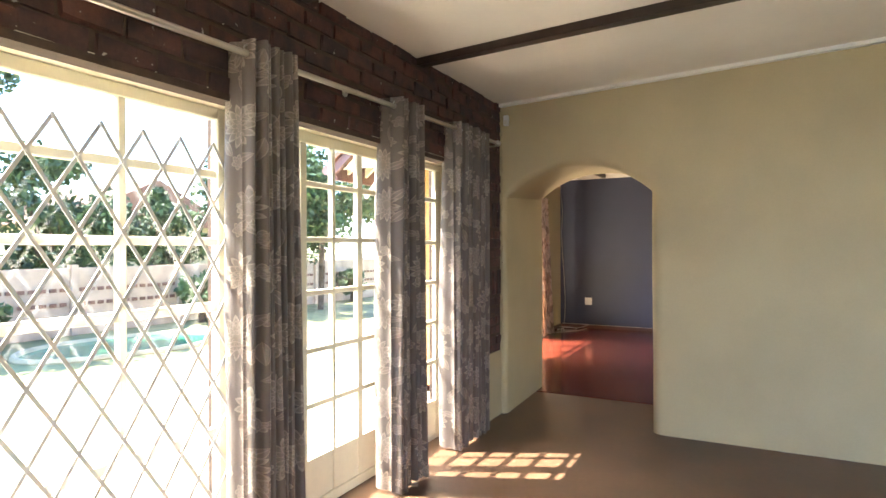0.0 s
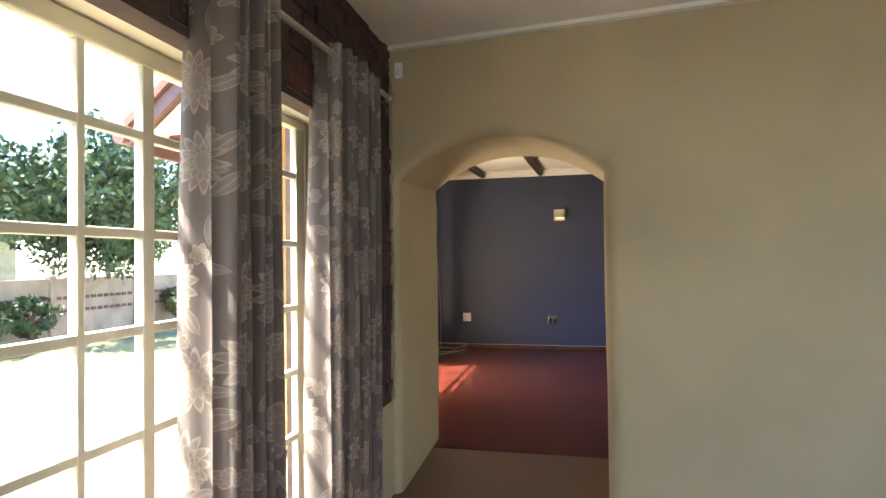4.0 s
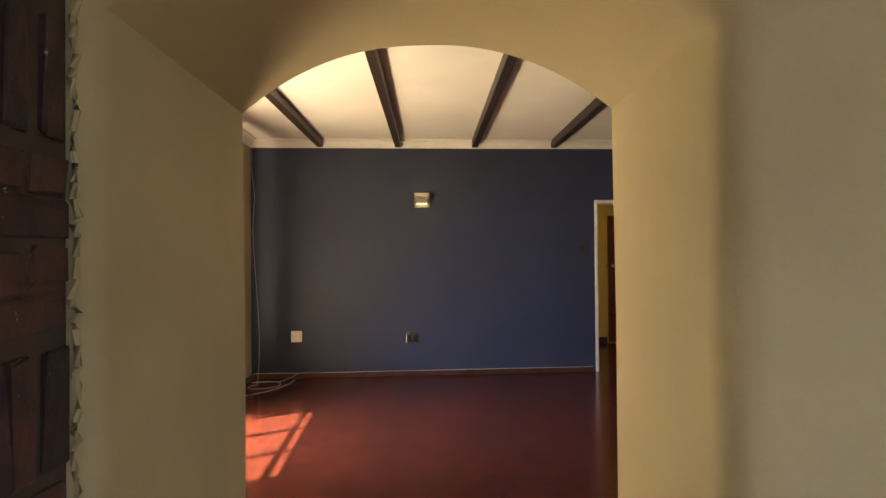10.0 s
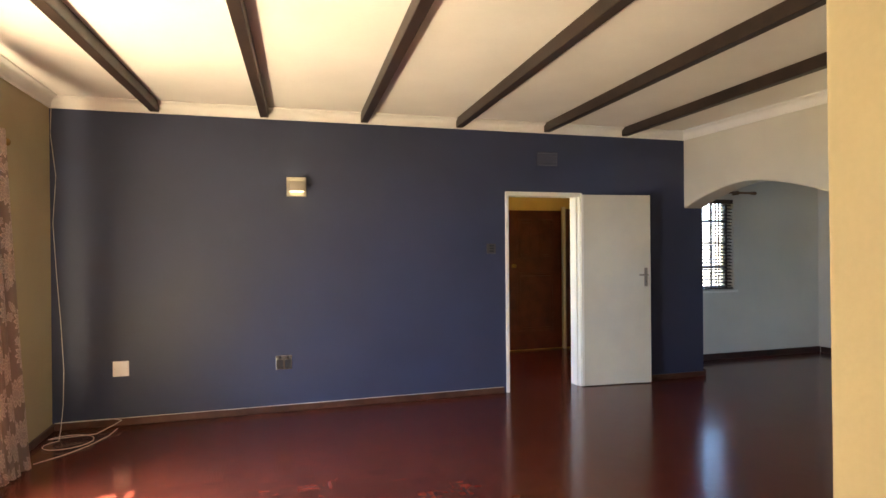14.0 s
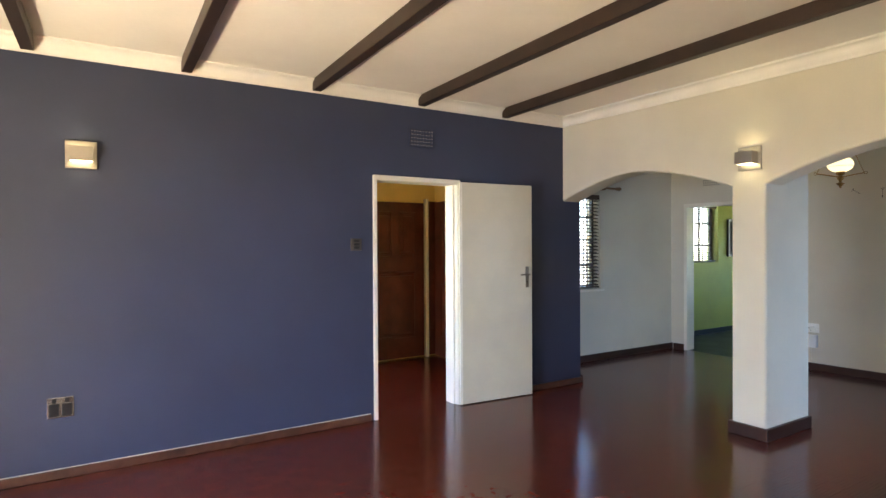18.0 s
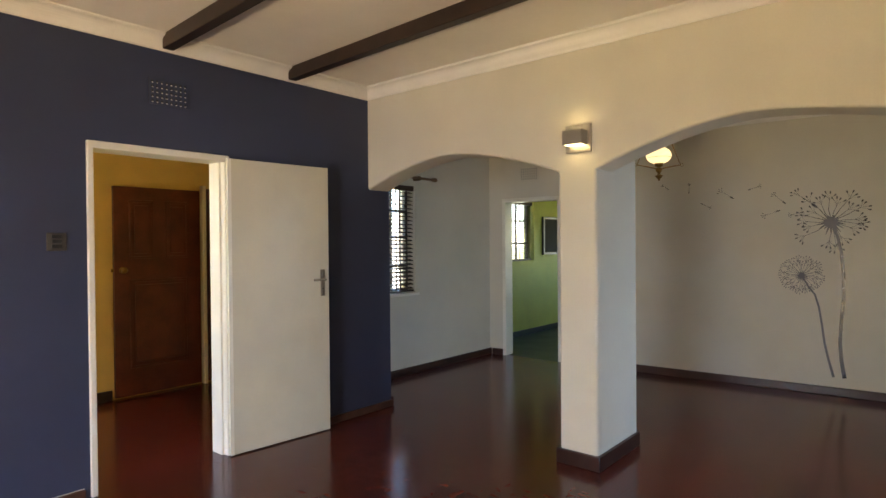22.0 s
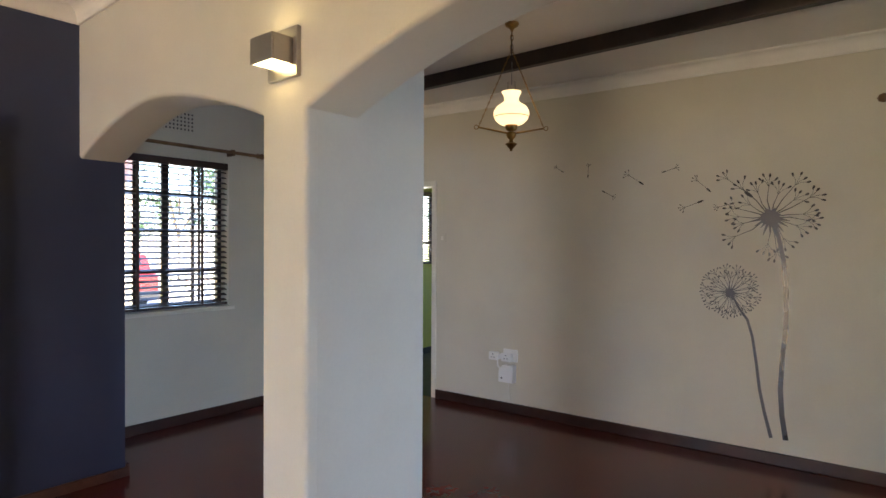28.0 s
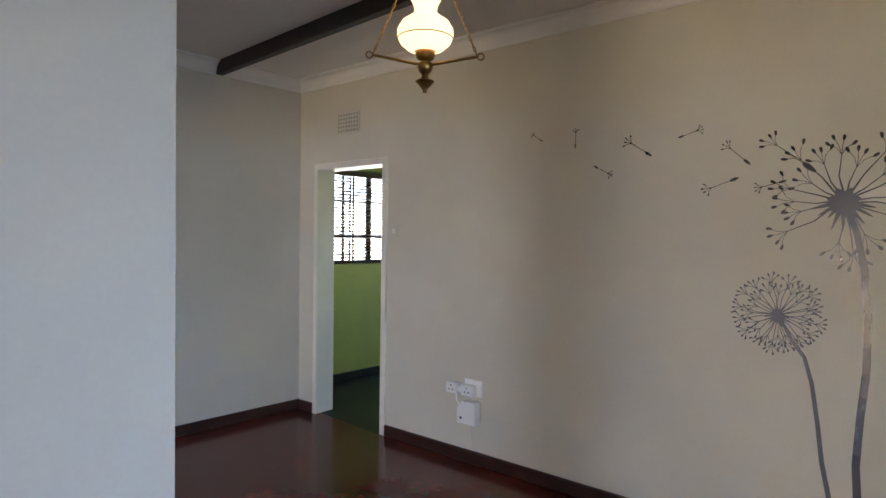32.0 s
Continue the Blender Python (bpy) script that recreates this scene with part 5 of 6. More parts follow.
part("gallery", lathe(bmesh.new(), (PX, PY, 1.958), [(0.034, 0.146), (0.041, 0.150), (0.043, 0.164), (0.040, 0.164), (0.037, 0.152), (0.034, 0.150)], 30), M_BRASS, pl, "pierced brass gallery", smooth=True)

# ---- dandelion decal on the pale wall ----
M_FOIL2 = material("silver_mirror_foil", (0.075, 0.075, 0.085), 0.42, metal=0.5, vary=0.08, scale=6, fine=50, bump=0.05)
M_FOIL = material("dark_mirror_foil", (0.05, 0.045, 0.042), 0.28, metal=0.7, vary=0.08, scale=6, fine=50, bump=0.05)
DXW = DIN_X - 0.0015


def ribbon(bm, pts, widths, x=DXW):
    """A flat strip on the wall along (y, z) points."""
    L, R = [], []
    n = len(pts)
    for i, (y, z) in enumerate(pts):
        a, b = pts[max(i - 1, 0)], pts[min(i + 1, n - 1)]
        d = Vector((b[0] - a[0], b[1] - a[1])).normalized()
        w = widths[i] / 2
        L.append(bm.verts.new((x, y - d.y * w, z + d.x * w)))
        R.append(bm.verts.new((x, y + d.y * w, z - d.x * w)))
    for i in range(n - 1):
        bm.faces.new((L[i], L[i + 1], R[i + 1], R[i]))


def blob(bm, y, z, a, long_, wide, x=DXW):
    vs = []
    for q in range(10):
        th = q * math.pi / 5
        u, v = long_ * math.cos(th), wide * math.sin(th) * (1 + 0.3 * math.cos(th))
        vs.append(bm.verts.new((x, y + u * math.cos(a) - v * math.sin(a), z + u * math.sin(a) + v * math.cos(a))))
    bm.faces.new(vs)


def parachute(bm, y, z, a, size, rnd, x=DXW):
    """A fork of fine hairs with a seed on each tip."""
    for k in range(4):
        b = a + (k - 1.5) * 0.5 + rnd.uniform(-0.1, 0.1)
        r = size * rnd.uniform(0.8, 1.1)
        ty, tz = y + r * math.cos(b), z + r * math.sin(b)
        ribbon(bm, [(y, z), (y + r * 0.5 * math.cos(a + (b - a) * 0.7), z + r * 0.5 * math.sin(a + (b - a) * 0.7)), (ty, tz)], [0.0022, 0.0022, 0.0022], x)
        blob(bm, ty, tz, b, size * 0.19, size * 0.085, x)


def dandelion(cy, cz, radius, heart, stem, widths, rays, label, seed, foil, skip=()):
    rnd = random.Random(seed)
    ob = thing("dandelion_decal", (DXW, stem[-1][0], stem[-1][1]), label, "wall decal", "dandelion wall decals")
    part("stem", sheet(lambda bm: ribbon(bm, stem, widths)), foil, ob, "glossy dark stem")
    def head(bm):
        vs = []
        for q in range(28):
            th = q * math.pi / 14
            r = heart * (1.0 + 0.22 * math.sin(7 * th))
            vs.append(bm.verts.new((DXW - 0.0004, cy + r * math.cos(th), cz + r * math.sin(th))))
        bm.faces.new(vs)
        for q in range(9):
            th = -math.pi / 2 + (q - 4) * 0.33
            r = heart * rnd.uniform(1.7, 2.5)
            ribbon(bm, [(cy + heart * 0.6 * math.cos(th), cz + heart * 0.6 * math.sin(th)), (cy + r * math.cos(th), cz + r * math.sin(th))], [heart * 0.45, 0.003], DXW - 0.0006 - q * 0.0001)
    tagged(part("heart", sheet(head), foil, ob), kind="stuff")
    tips = []
    for k in range(rays):
        th = 2 * math.pi * k / rays + rnd.uniform(-0.08, 0.08)
        if any(a < th % (2 * math.pi) < b for a, b in skip):
            continue
        r = radius * (rnd.uniform(0.62, 0.80) if k % 2 else rnd.uniform(0.45, 0.6))
        bend = rnd.uniform(-0.12, 0.12)
        mid = (cy + r * 0.55 * math.cos(th + bend), cz + r * 0.55 * math.sin(th + bend))
        end = (cy + r * math.cos(th), cz + r * math.sin(th))
        def ray(bm):
            xx = DXW - 0.0002 - k * 0.00003
            ribbon(bm, [(cy + heart * 0.8 * math.cos(th), cz + heart * 0.8 * math.sin(th)), mid, end], [0.008 * radius / 0.3, 0.005 * radius / 0.3, 0.003], xx)
        part("seed_ray", sheet(ray), foil, ob)
        tips.append((end, th))
    def hairs(bm):
        for k, (end, th) in enumerate(tips):
            parachute(bm, end[0], end[1], th, radius * 0.24, rnd, DXW - 0.0012 - k * 0.00002)
    tagged(part("seed_tip", sheet(hairs), foil, ob), kind="stuff")
    askew(ob)


def sheet(draw, thick=0.0006):
    """A foil cut-out: draws flat faces and gives them a little body."""
    bm = bmesh.new()
    draw(bm)
    r = bmesh.ops.extrude_face_region(bm, geom=bm.faces[:])
    bmesh.ops.translate(bm, verts=[v for v in r["geom"] if isinstance(v, bmesh.types.BMVert)], vec=(thick, 0, 0))
    return bm


dandelion(5.963, 1.612, 0.31, 0.052, [(5.955, 1.60), (5.915, 1.48), (5.885, 1.33), (5.868, 1.13), (5.868, 0.9), (5.885, 0.7), (5.895, 0.5), (5.885, 0.33), (5.862, 0.17)], [0.022, 0.024, 0.026, 0.027, 0.028, 0.028, 0.029, 0.03, 0.032], 21, "tall dandelion decal in dark mirror foil on the pale wall", 5, M_FOIL, [(3.7, 4.2), (4.95, 5.35)])
dandelion(6.196, 1.109, 0.19, 0.024, [(6.19, 1.10), (6.14, 1.0), (6.09, 0.93), (6.06, 0.82), (6.035, 0.65), (6.015, 0.48), (5.985, 0.33), (5.945, 0.17)], [0.014, 0.015, 0.016, 0.017, 0.018, 0.019, 0.02, 0.022], 32, "smaller dandelion decal in silvery mirror foil on the pale wall", 8, M_FOIL2)
SEEDS = [(7.49, 2.023, 0.6, 0.075), (7.238, 1.997, 1.6, 0.09), (6.878, 1.916, 0.6, 0.14), (7.066, 1.804, 3.64, 0.10), (6.607, 1.963, 2.85, 0.10), (6.396, 1.848, 0.75, 0.13), (6.18, 1.834, 0.7, 0.22), (6.469, 1.703, -0.35, 0.14), (6.252, 1.693, -0.25, 0.11)]
for y, z, a, s in SEEDS:
    y = PIVOT + (y - PIVOT) * 0.975
    rnd = random.Random(int(y * 100))
    ob = thing("seed_decal", (DXW, y, z), "drifting dandelion seed decal in dark foil", "wall decal", "drifting seed decals")
    def seed(bm):
        e = (y - 0.5 * s * math.cos(a), z - 0.5 * s * math.sin(a))
        ribbon(bm, [e, (y, z), (y + 0.25 * s * math.cos(a), z + 0.25 * s * math.sin(a))], [0.003, 0.003, 0.003])
        blob(bm, e[0], e[1], a, s * 0.16, s * 0.05, DXW - 0.0004)
        parachute(bm, y + 0.25 * s * math.cos(a), z + 0.25 * s * math.sin(a), a, s * 0.3, rnd, DXW - 0.0004)
    part("foil", sheet(seed), M_FOIL, ob)
    askew(ob)

# ---- outside ----
solid("ground", boxes((-160, -120, -0.5, 160, 160, -0.24)), M_GRASS, "bleached dry lawn reaching to the horizon", "ground", "structure")
solid("paving", boxes((-7.0, -8, -0.24, -2.03, 3.79, -0.06), (-7.0, 3.79, -0.24, -3.1, 10.8, -0.06)), M_PAVE, "pale sunlit paving beside the house", "paving", "structure")
# unseen dark ground, added so those windows take in less warm bounce
solid("unseen_ground", boxes((EAST1 + 0.2, -12, -0.24, 16, 2.79, -0.12), (-1.0, -12, -0.24, EAST1 + 0.2, SOUTH - 0.2, -0.12)), M_DARKGROUND, "unseen dull green ground added outside the south and east windows", "ground", "structure")
# overhang out of view, added to keep direct sun off the dining floor
solid("sun_block_board", boxes((BEAM_X + 0.3, 1.9, 2.42, DIN_X + 0.2, 2.8, 2.5), bevel=0.005), M_FASCIA, "unseen maroon board added over the dining south window to block sun", "eave", "structure")
solid("doorstep", boxes((-2.03, SOUTH, -0.24, -1.9, ARCH_Y0, -0.002)), M_PAVE, "pale plastered threshold", "step", "structure")
pool = thing("pool", (-8.6, 3.9, -0.24), "kidney shaped pool with green water in the lawn", "pool")
bm = bmesh.new()
vs = [bm.verts.new((-9.3 + 1.0 * math.cos(q * math.pi / 14) * (1 + 0.12 * math.sin(2 * q * math.pi / 14)), 4.9 + 1.7 * math.sin(q * math.pi / 14), -0.222)) for q in range(28)]
bm.faces.new(vs)
part("water", bm, M_POOL, pool)
part("kerb", sweep(bmesh.new(), [(v[0] - 0.0, v[1], -0.22) for v in [(-9.3 + 1.05 * math.cos(q * math.pi / 14) * (1 + 0.12 * math.sin(2 * q * math.pi / 14)), 4.9 + 1.75 * math.sin(q * math.pi / 14)) for q in range(28)]], 0.06, 6, True), M_PAVE, pool)

gw = thing("garden_wall", (-11.5, 8, -0.24), "beige precast garden wall with dark bands", "garden wall")
for k in range(16):
    y0 = -14 + k * 2.4
    part("panel", boxes((-11.55, y0 + 0.07, -0.24, -11.48, y0 + 2.33, 1.08), bevel=0.01), M_GWALL, gw)
    part("post", boxes((-11.58, y0 - 0.07, -0.24, -11.42, y0 + 0.07, 1.14), bevel=0.01), M_GWALL, gw)
    for z in (0.34, 0.62):
        part("band", boxes(*[(-11.49, y0 + 0.1 + q * 0.185, z, -11.455, y0 + 0.22 + q * 0.185, z + 0.07) for q in range(12)]), M_ROOF, gw)


def tree(x, y, trunk, height, radius, leaves, label, seed, low=0.0, group="garden trees"):
    rnd = random.Random(seed)
    ob = thing("tree", (x, y, -0.24), label, "tree", group)
    bm = bmesh.new()
    sweep(bm, [(x, y, -0.24), (x + 0.05, y, trunk * 0.5), (x, y + 0.06, trunk)], 0.09, 8)
    tips = []
    for k in range(7):
        a = k * 0.9 + rnd.uniform(-0.3, 0.3)
        r = radius * rnd.uniform(0.35, 0.7)
        tip = Vector((x + r * math.cos(a), y + r * math.sin(a), trunk + (height - trunk) * rnd.uniform(0.3, 0.8)))
        tips.append(tip)
        sweep(bm, [(x, y, trunk - 0.15), (x + r * 0.4 * math.cos(a), y + r * 0.4 * math.sin(a), trunk + (tip.z - trunk) * 0.5), tip], 0.035, 6)
    part("trunk", bm, M_BARK, ob, smooth=True)
    clumps = []
    for k in range(26):
        a, u = rnd.uniform(0, 6.283), rnd.random() ** 0.5
        zz = rnd.uniform(-1, 1)
        rr = radius * u * math.sqrt(max(0.05, 1 - zz * zz * 0.8))
        clumps.append((Vector((x + rr * math.cos(a), y + rr * math.sin(a), (trunk * 0.6 + low + height) / 2 + zz * (height - trunk * 0.6 - low) / 2)), radius * rnd.uniform(0.16, 0.34)))
    verts, faces = [], []
    for k in range(leaves):
        c, r = clumps[k % len(clumps)]
        d = Vector((rnd.gauss(0, 1), rnd.gauss(0, 1), rnd.gauss(0, 0.8)))
        p = c + d.normalized() * r * rnd.random() ** 0.4 * 1.2
        s = rnd.uniform(0.045, 0.09)
        u = Vector((rnd.gauss(0, 1), rnd.gauss(0, 1), rnd.gauss(0, 1))).normalized()
        w = u.cross(Vector((rnd.gauss(0, 1), rnd.gauss(0, 1), rnd.gauss(0, 1)))).normalized()
        i = len(verts)
        verts += [p - u * s * 1.3, p + w * s * 0.6, p + u * s * 1.3, p - w * s * 0.6]
        faces.append((i, i + 1, i + 2, i + 3))
    me = bpy.data.meshes.new("crown")
    me.from_pydata([v - ORIGIN[ob.name] for v in verts], [], faces)
    c = new("crown", me)
    c.parent = ob
    me.materials.append(M_LEAF)
    return ob


tree(-10.3, 11.2, 1.9, 3.85, 2.7, 18000, "round leafy garden tree in front of the wall", 1, low=0.75)
tree(-12.6, 2.6, 1.6, 6.2, 1.9, 10000, "tall dark garden tree behind the wall", 2)
tree(-13.5, 5.8, 1.0, 3.3, 1.5, 7000, "leafy tree behind the garden wall", 3)
tree(-14.0, 8.6, 1.0, 2.9, 1.4, 7000, "bright leafy tree behind the garden wall", 4)
tree(-15.5, 4.2, 1.4, 4.4, 1.5, 6000, "leafy tree behind the garden wall", 5)
tree(-12.4, -0.6, 1.2, 3.4, 1.7, 7000, "leafy tree behind the garden wall", 6)
tree(-18.0, 18.5, 1.5, 4.2, 2.2, 3500, "leafy tree behind the garden wall", 7)
tree(8.6, 29.0, 1.8, 6.2, 3.2, 9000, "leafy tree beyond the drive", 8)
tree(14.5, 30.5, 1.8, 6.8, 3.6, 9000, "leafy tree beyond the drive", 9)
for k, (x, y, r) in enumerate(((-10.9, 3.3, 0.5), (-11.0, 7.8, 0.6), (-10.9, 9.0, 0.45), (-11.0, 13.6, 0.5))):
    tree(x, y, 0.15, 0.55 + 0.3 * r, r, 900, "low leafy shrub along the garden wall", 20 + k, group="garden shrubs")

# west wing's roof edge over the first room's windows
rf = thing("wing_roof", (-3.0, 4.0, 2.1), "brown tiled roof edge with maroon fascia boards", "roof")
part("verge_board", prism(bmesh.new(), [(-3.34, 2.14), (-1.7, 3.50), (-1.7, 3.60), (-3.34, 2.24)], 2.93, 2.97), M_FASCIA, rf)
part("roof_slope", prism(bmesh.new(), [(-3.36, 2.235), (-1.2, 4.02), (-1.2, 4.08), (-3.36, 2.295)], 2.90, 3.79), M_ROOF, rf)
part("eave_board", boxes((-3.355, 2.97, 2.10, -3.325, 3.79, 2.24), bevel=0.004), M_FASCIA, rf)
part("gutter_end", tube(bmesh.new(), (-3.40, 2.90, 2.19), (-3.40, 3.79, 2.19), 0.045, 12), M_FASCIA, rf)
part("gable_panel", prism(bmesh.new(), [(-3.26, 2.20), (-2.56, 2.77), (-2.56, 2.20)], 2.985, 3.0), M_FRAME, rf)
part("brace", tube(bmesh.new(), (-3.22, 3.3, 1.95), (-2.6, 3.3, 2.65), 0.022, 10), M_WHITE, rf)
for y in (3.15, 3.45, 3.72):
    part("rafter", prism(bmesh.new(), [(-3.32, 2.17), (-1.75, 3.47), (-1.75, 3.56), (-3.32, 2.26)], y - 0.02, y + 0.02), M_FRAME, rf)
nb = thing("neighbour_house", (-26, 15, -0.24), "pale neighbouring house with a tiled roof beyond the wall", "house")
part("wall", boxes((-30, 12, -0.24, -24, 20, 2.6)), M_PAVE, nb)
part("roof", prism(bmesh.new(), [(11.5, 2.5), (20.5, 2.5), (16, 4.6)], -30.5, -23.5, "x"), M_ROOF, nb)

# outbuilding, fence and car beyond the dining window
ob_ = thing("outbuilding", (5, 15.0, -0.24), "ochre outbuilding with a red fascia beyond the drive", "outbuilding")
part("wall", boxes((2.0, 14.6, -0.24, 5.15, 14.8, 2.5)), M_OUTWALL, ob_)
part("fascia", boxes((1.6, 14.3, 2.3, 5.95, 14.36, 2.62), bevel=0.005), M_FASCIA, ob_)
part("roof", boxes((1.6, 14.3, 2.62, 5.95, 16.5, 2.68)), M_ROOF, ob_)
part("post", boxes((5.8, 14.32, -0.24, 5.88, 14.42, 2.3)), M_FRAME, ob_)
fn = thing("white_fence", (12, 25, -0.24), "white precast openwork fence beyond the drive", "fence")
for k in range(62):
    part("picket", boxes((4.6 + k * 0.26, 25.0, -0.24, 4.73 + k * 0.26, 25.06, 1.55), bevel=0.006), M_WHITE, fn)
for z in (-0.1, 0.22, 0.5, 0.78, 1.06, 1.34):
    part("rail", boxes((4.5, 25.062, z, 20.8, 25.1, z + 0.14)), M_WHITE, fn)
solid("drive", boxes((1.5, 10.6, -0.24, 20, 24.9, -0.235)), material("pale_concrete_drive", (0.66, 0.62, 0.55), 0.9, vary=0.1, scale=3, bump=0.3), "pale sunlit drive", "drive", "structure")
M_CARRED = material("red_car_paint", (0.35, 0.02, 0.02), 0.25, vary=0.03, bump=0)
car = thing("car", (8.1, 21.5, -0.24), "red car parked end-on beyond the drive", "car")
part("body", prism(bmesh.new(), [(20.0, -0.02), (20.0, 0.52), (20.15, 0.60), (22.9, 0.58), (23.6, 0.46), (23.7, -0.02)], 7.35, 8.85, "x"), M_CARRED, car)
part("cabin", prism(bmesh.new(), [(20.1, 0.60), (20.5, 1.08), (22.0, 1.10), (22.7, 0.58)], 7.45, 8.75, "x"), M_CARRED, car, "red roof and pillars")
part("rear_window", prism(bmesh.new(), [(20.16, 0.66), (20.44, 1.02), (20.46, 1.02), (20.18, 0.66)], 7.62, 8.58, "x"), M_BLACK, car, "dark rear window")
part("bumper", boxes((7.33, 19.92, 0.02, 8.87, 20.02, 0.20), bevel=0.02), M_BLACK, car)
for x in (7.42, 8.60):
    part("tail_light", boxes((x, 19.985, 0.30, x + 0.18, 20.0, 0.46), bevel=0.004), M_CARRED, car)
    for y in (20.7, 22.9):
        part("wheel", tube(bmesh.new(), (x - 0.02, y, 0.06), (x + 0.18, y, 0.06), 0.3, 20), M_BLACK, car)

# ---- face bricks of the first room's west wall ----
def brick_mesh(l, h, d, seed):
    rnd = random.Random(seed)
    bm = bmesh.new()
    box(bm, -d, -l / 2, -h / 2, 0, l / 2, h / 2, bevel=0.006, seg=1)
    for v in bm.verts:
        v.co += Vector((rnd.uniform(-1, 1), rnd.uniform(-1, 1), rnd.uniform(-1, 1))) * 0.006
    me = mesh_of("brick", bm)
    me.materials.append(M_BRICK)
    return me


def weather(m):
    """Each brick its own tone from dark umber to dull red, with a few chips of pale paint."""
    t = m.node_tree
    b = t.nodes["Principled BSDF"]
    src = b.inputs["Base Color"].links[0].from_socket
    info = t.nodes.new("ShaderNodeObjectInfo")
    tone = t.nodes.new("ShaderNodeMix")
    tone.data_type = "RGBA"
    tone.inputs["A"].default_value, tone.inputs["B"].default_value = (0.68, 0.74, 0.84, 1), (1.32, 1.08, 0.98, 1)
    t.links.new(info.outputs["Random"], tone.inputs["Factor"])
    mul = t.nodes.new("ShaderNodeMix")
    mul.data_type, mul.blend_type = "RGBA", "MULTIPLY"
    mul.inputs["Factor"].default_value = 1.0
    t.links.new(src, mul.inputs["A"])
    t.links.new(tone.outputs["Result"], mul.inputs["B"])
    geo, chips = t.nodes.new("ShaderNodeNewGeometry"), t.nodes.new("ShaderNodeTexNoise")
    chips.inputs["Scale"].default_value, chips.inputs["Detail"].default_value = 26, 3
    t.links.new(geo.outputs["Position"], chips.inputs["Vector"])
    cut = t.nodes.new("ShaderNodeMapRange")
    cut.inputs["From Min"].default_value, cut.inputs["From Max"].default_value = 0.70, 0.74
    t.links.new(chips.outputs["Fac"], cut.inputs["Value"])
    out = t.nodes.new("ShaderNodeMix")
    out.data_type = "RGBA"
    out.inputs["B"].default_value = (0.42, 0.39, 0.34, 1)
    t.links.new(cut.outputs[0], out.inputs["Factor"])
    t.links.new(mul.outputs["Result"], out.inputs["A"])
    t.links.new(out.outputs["Result"], b.inputs["Base Color"])


weather(M_BRICK)
FULL = [brick_mesh(0.216, 0.074, 0.02, s) for s in range(5)]
HALF = [brick_mesh(0.102, 0.074, 0.02, 10 + s) for s in range(4)]
SHORT = [brick_mesh(0.205, 0.064, 0.02, 20 + s) for s in range(5)]
STUB = [brick_mesh(0.095, 0.064, 0.02, 30 + s) for s in range(4)]
rnd = random.Random(7)


def lay(meshes, yc, z, turn=0.0):
    b = new("brick", rnd.choice(meshes))
    b.parent = wall_west
    b.location = (BRICK_X + rnd.uniform(-0.010, 0.004), yc + rnd.uniform(-0.006, 0.006), z + rnd.uniform(-0.006, 0.006))
    b.rotation_euler = (turn + rnd.uniform(-0.022, 0.022), 0, rnd.uniform(-0.03, 0.03))


# running courses over the windows
z, row = 2.656, 0
while z > HEAD + 0.036:
    y = ARCH_Y0 - 0.006 - (0.0 if row % 2 else 0.115)
    if row % 2 == 0:
        lay(HALF, ARCH_Y0 - 0.058, z)
    while y > -0.95:
        lay(FULL, y - 0.109, z)
        y -= 0.23
    z -= 0.09
    row += 1
# the corner: bands of flat courses between bricks set on end
for z in (1.715, 1.142):
    for k in range(7):
        lay(SHORT, ARCH_Y0 - 0.045 - k * 0.1, z, math.pi / 2)
for k, z in enumerate((2.036, 1.953, 1.870, 1.553, 1.470, 1.390, 1.306, 0.985, 0.902, 0.82, 0.737, 0.655, 0.59)):
    y = ARCH_Y0 - 0.01
    if k % 2:
        lay(STUB, y - 0.048, z)
        y -= 0.115
    while y - 0.215 > 2.46:
        lay(SHORT, y - 0.103, z)
        y -= 0.225
    if y - 0.1 > 2.46:
        lay(STUB, y - 0.048, z)
# ragged plaster edge along the corner
pts = []
z = 0.56
while z < 2.68:
    pts.append((BRICK_X + 0.004 + rnd.uniform(-0.005, 0.009), ARCH_Y0 - 0.002 + rnd.uniform(-0.006, 0.003), z))
    z += rnd.uniform(0.012, 0.04)
solid("plaster_edge", sweep(bmesh.new(), pts, 0.007, 6), M_CREAM, "ragged cream plaster edge along the brick corner", "trim", "structure", smooth=True)
solid("plaster_below_bricks", boxes((BRICK_X - 0.012, OPEN1[2][1], 0.0, BRICK_X + 0.0, ARCH_Y0, 0.555), bevel=0.004), M_CREAM, "cream plaster below the face bricks", "wall", "structure")

# ---- wood mosaic blocks of the living room floor ----
def block_mesh(turn):
    bm = bmesh.new()
    s, n = 0.114, 5
    for k in range(n):
        a, b = -s / 2 + k * s / n + 0.0005, -s / 2 + (k + 1) * s / n - 0.0005
        box(bm, *((a, -s / 2, -0.004, b, s / 2, 0.0) if turn else (-s / 2, a, -0.004, s / 2, b, 0.0)))
    me = mesh_of("wood_block", bm)
    me.materials.append(M_BLOCK)
    return me


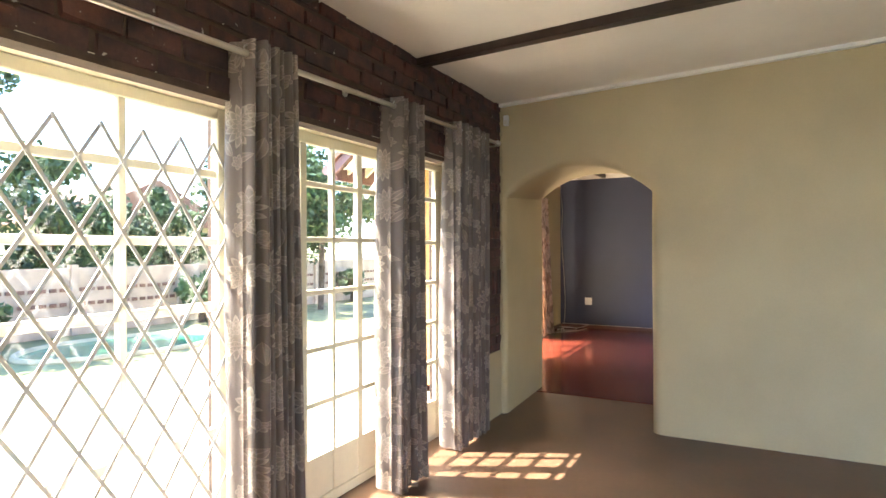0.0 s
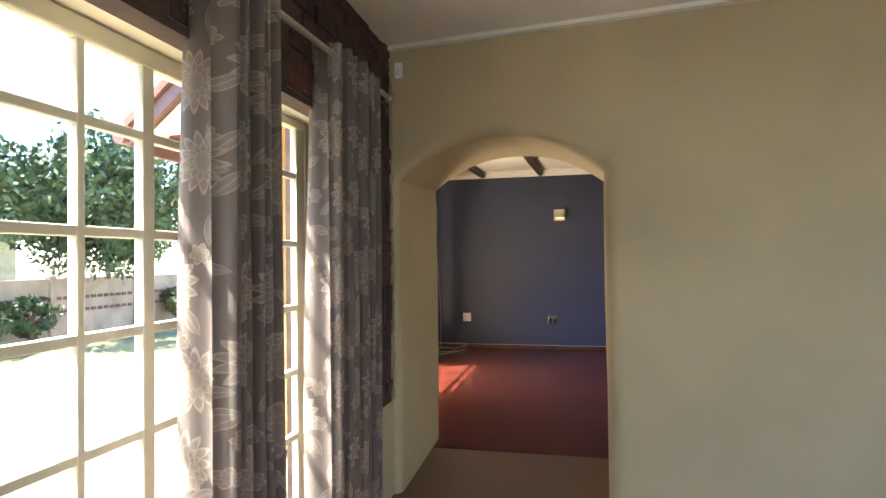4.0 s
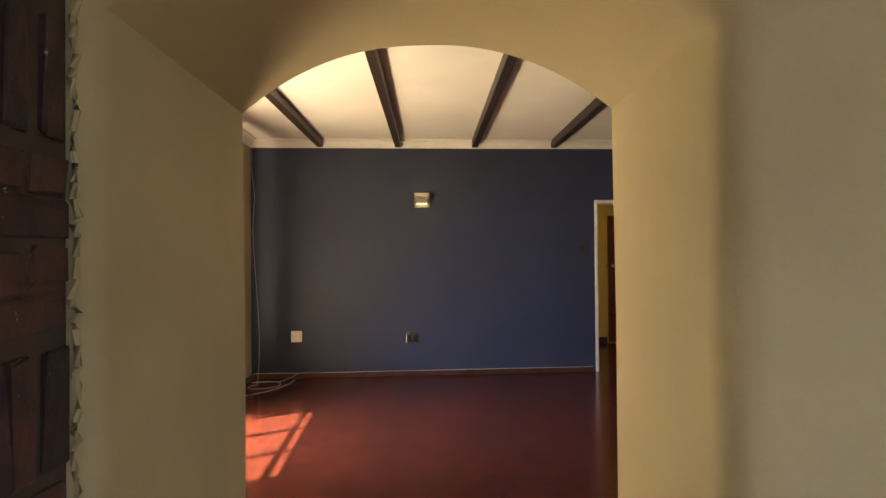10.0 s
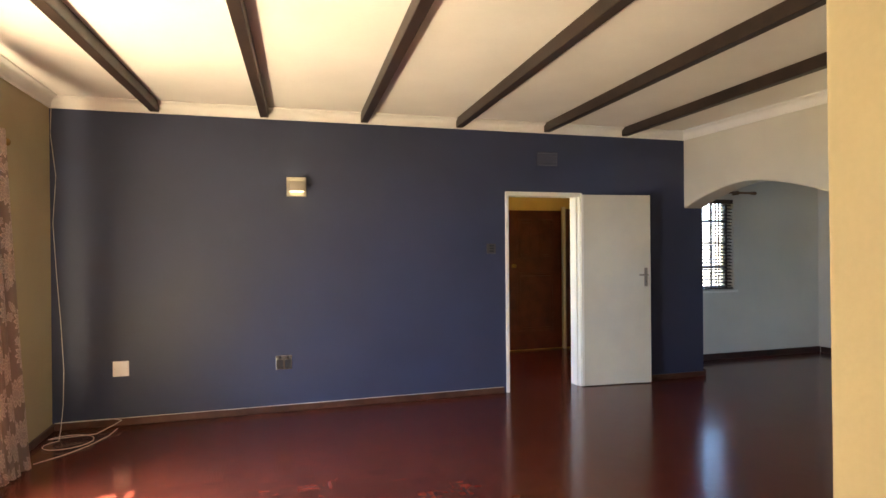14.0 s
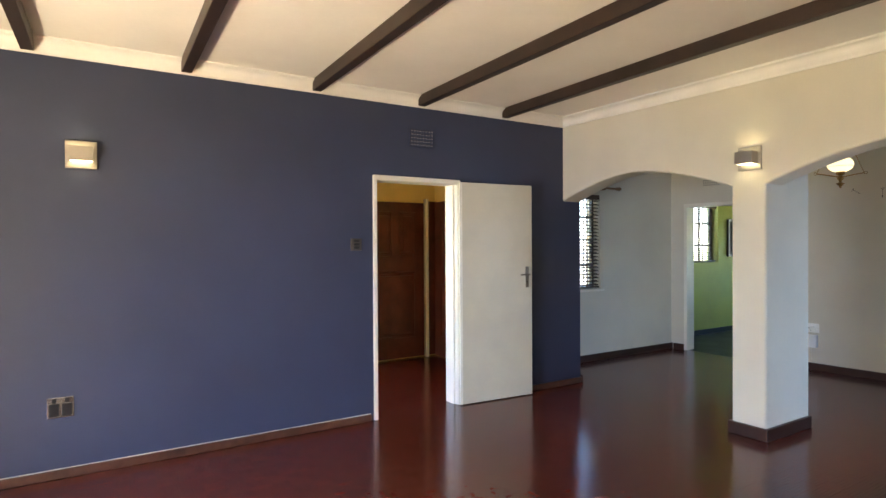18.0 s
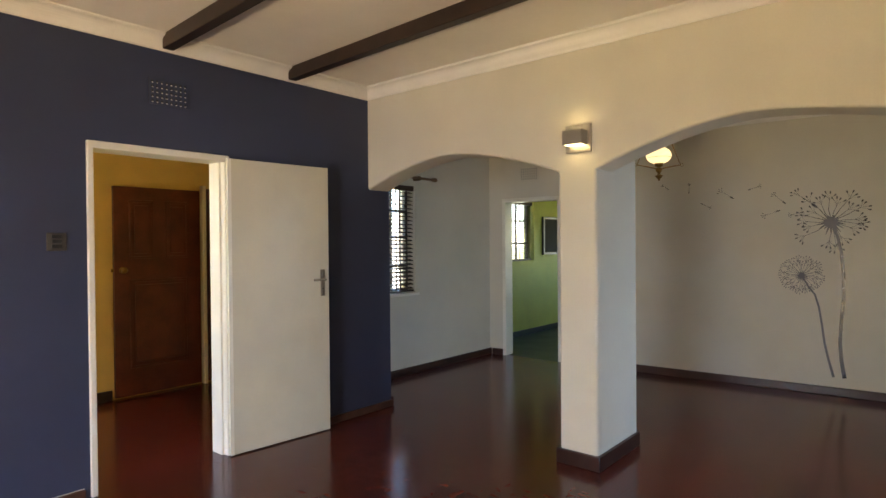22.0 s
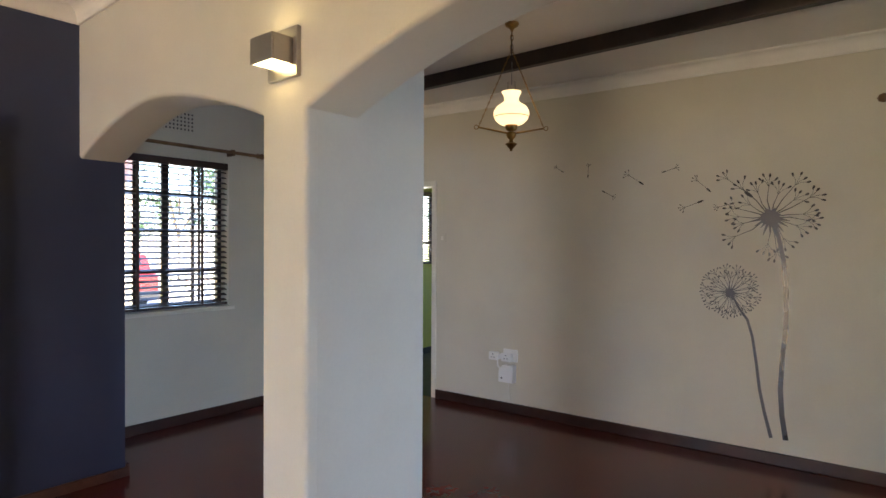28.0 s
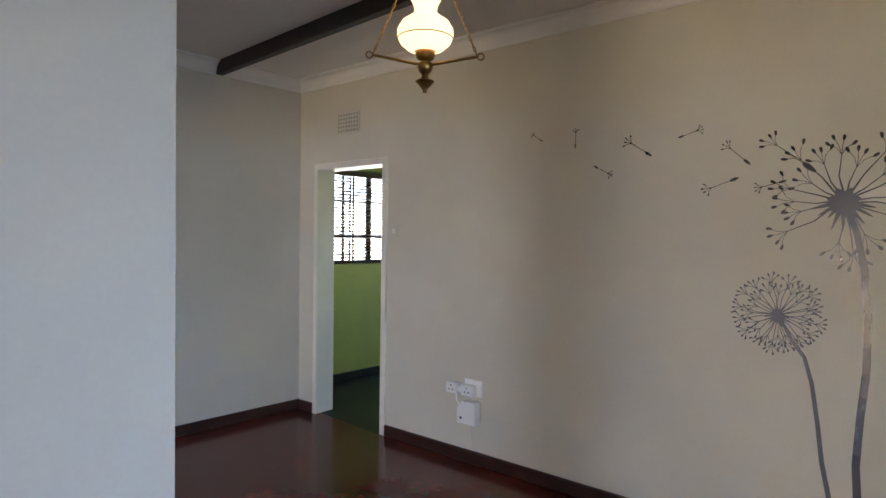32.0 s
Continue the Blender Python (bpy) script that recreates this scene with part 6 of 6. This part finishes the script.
def block_material():
    m = material("red_waxed_wood_block", (0.094, 0.0205, 0.0118), 0.19, vary=0.08, scale=14, fine=120, bump=0.006, spec=0.36, spread=0.05)
    t = m.node_tree
    b = t.nodes["Principled BSDF"]
    b.inputs["Coat Weight"].default_value, b.inputs["Coat Roughness"].default_value = 0.14, 0.08
    src = b.inputs["Base Color"].links[0].from_socket
    info, geo = t.nodes.new("ShaderNodeObjectInfo"), t.nodes.new("ShaderNodeNewGeometry")
    add = t.nodes.new("ShaderNodeMath")
    add.operation = "ADD"
    t.links.new(info.outputs["Random"], add.inputs[0])
    t.links.new(geo.outputs["Random Per Island"], add.inputs[1])
    mr = t.nodes.new("ShaderNodeMapRange")
    mr.inputs["From Max"].default_value, mr.inputs["To Min"].default_value, mr.inputs["To Max"].default_value = 2.0, 0.5, 1.5
    t.links.new(add.outputs[0], mr.inputs["Value"])
    mul = t.nodes.new("ShaderNodeMix")
    mul.data_type, mul.blend_type = "RGBA", "MULTIPLY"
    mul.inputs["Factor"].default_value = 1.0
    t.links.new(src, mul.inputs["A"])
    t.links.new(mr.outputs[0], mul.inputs["B"])
    t.links.new(mul.outputs["Result"], b.inputs["Base Color"])
    return m


M_BLOCK = block_material()
floor2 = bpy.data.objects["floor_living_room"]
BLK = [block_mesh(False), block_mesh(True)]
S = 0.115
verts, faces = [], []
for i in range(int((BEAM_X + 2.80) / S)):
    for j in range(int((BLUE_Y - 0.03 - ARCH_Y1) / S)):
        x, y = -2.80 + (i + 0.5) * S, ARCH_Y1 + 0.01 + (j + 0.5) * S
        if -1.9 < x < 0.06 and 5.75 < y < 7.75:
            b = new("wood_block", BLK[(i + j) % 2])
            b.parent = floor2
            b.location = (x, y, 0.004 + random.uniform(-0.0004, 0.0004))
        else:
            h = 0.004 + random.uniform(-0.0004, 0.0004)
            for k in range(5):
                a, c = -S / 2 + k * S / 5 + 0.0006, -S / 2 + (k + 1) * S / 5 - 0.0006
                x0, y0, x1, y1 = (x + a, y - 0.057, x + c, y + 0.057) if (i + j) % 2 else (x - 0.057, y + a, x + 0.057, y + c)
                n = len(verts)
                verts += [(x0, y0, h), (x1, y0, h), (x1, y1, h), (x0, y1, h)]
                verts += [(x0, y0, 0.0), (x1, y0, 0.0), (x1, y1, 0.0), (x0, y1, 0.0)]
                faces += [(n, n + 1, n + 2, n + 3)] + [(n + q, n + 4 + q, n + 4 + (q + 1) % 4, n + (q + 1) % 4) for q in range(4)]
me = bpy.data.meshes.new("wood_blocks")
me.from_pydata(verts, [], faces)
me.materials.append(M_BLOCK)
wb = new("wood_blocks", me)
wb.parent = floor2
tagged(wb, kind="stuff")
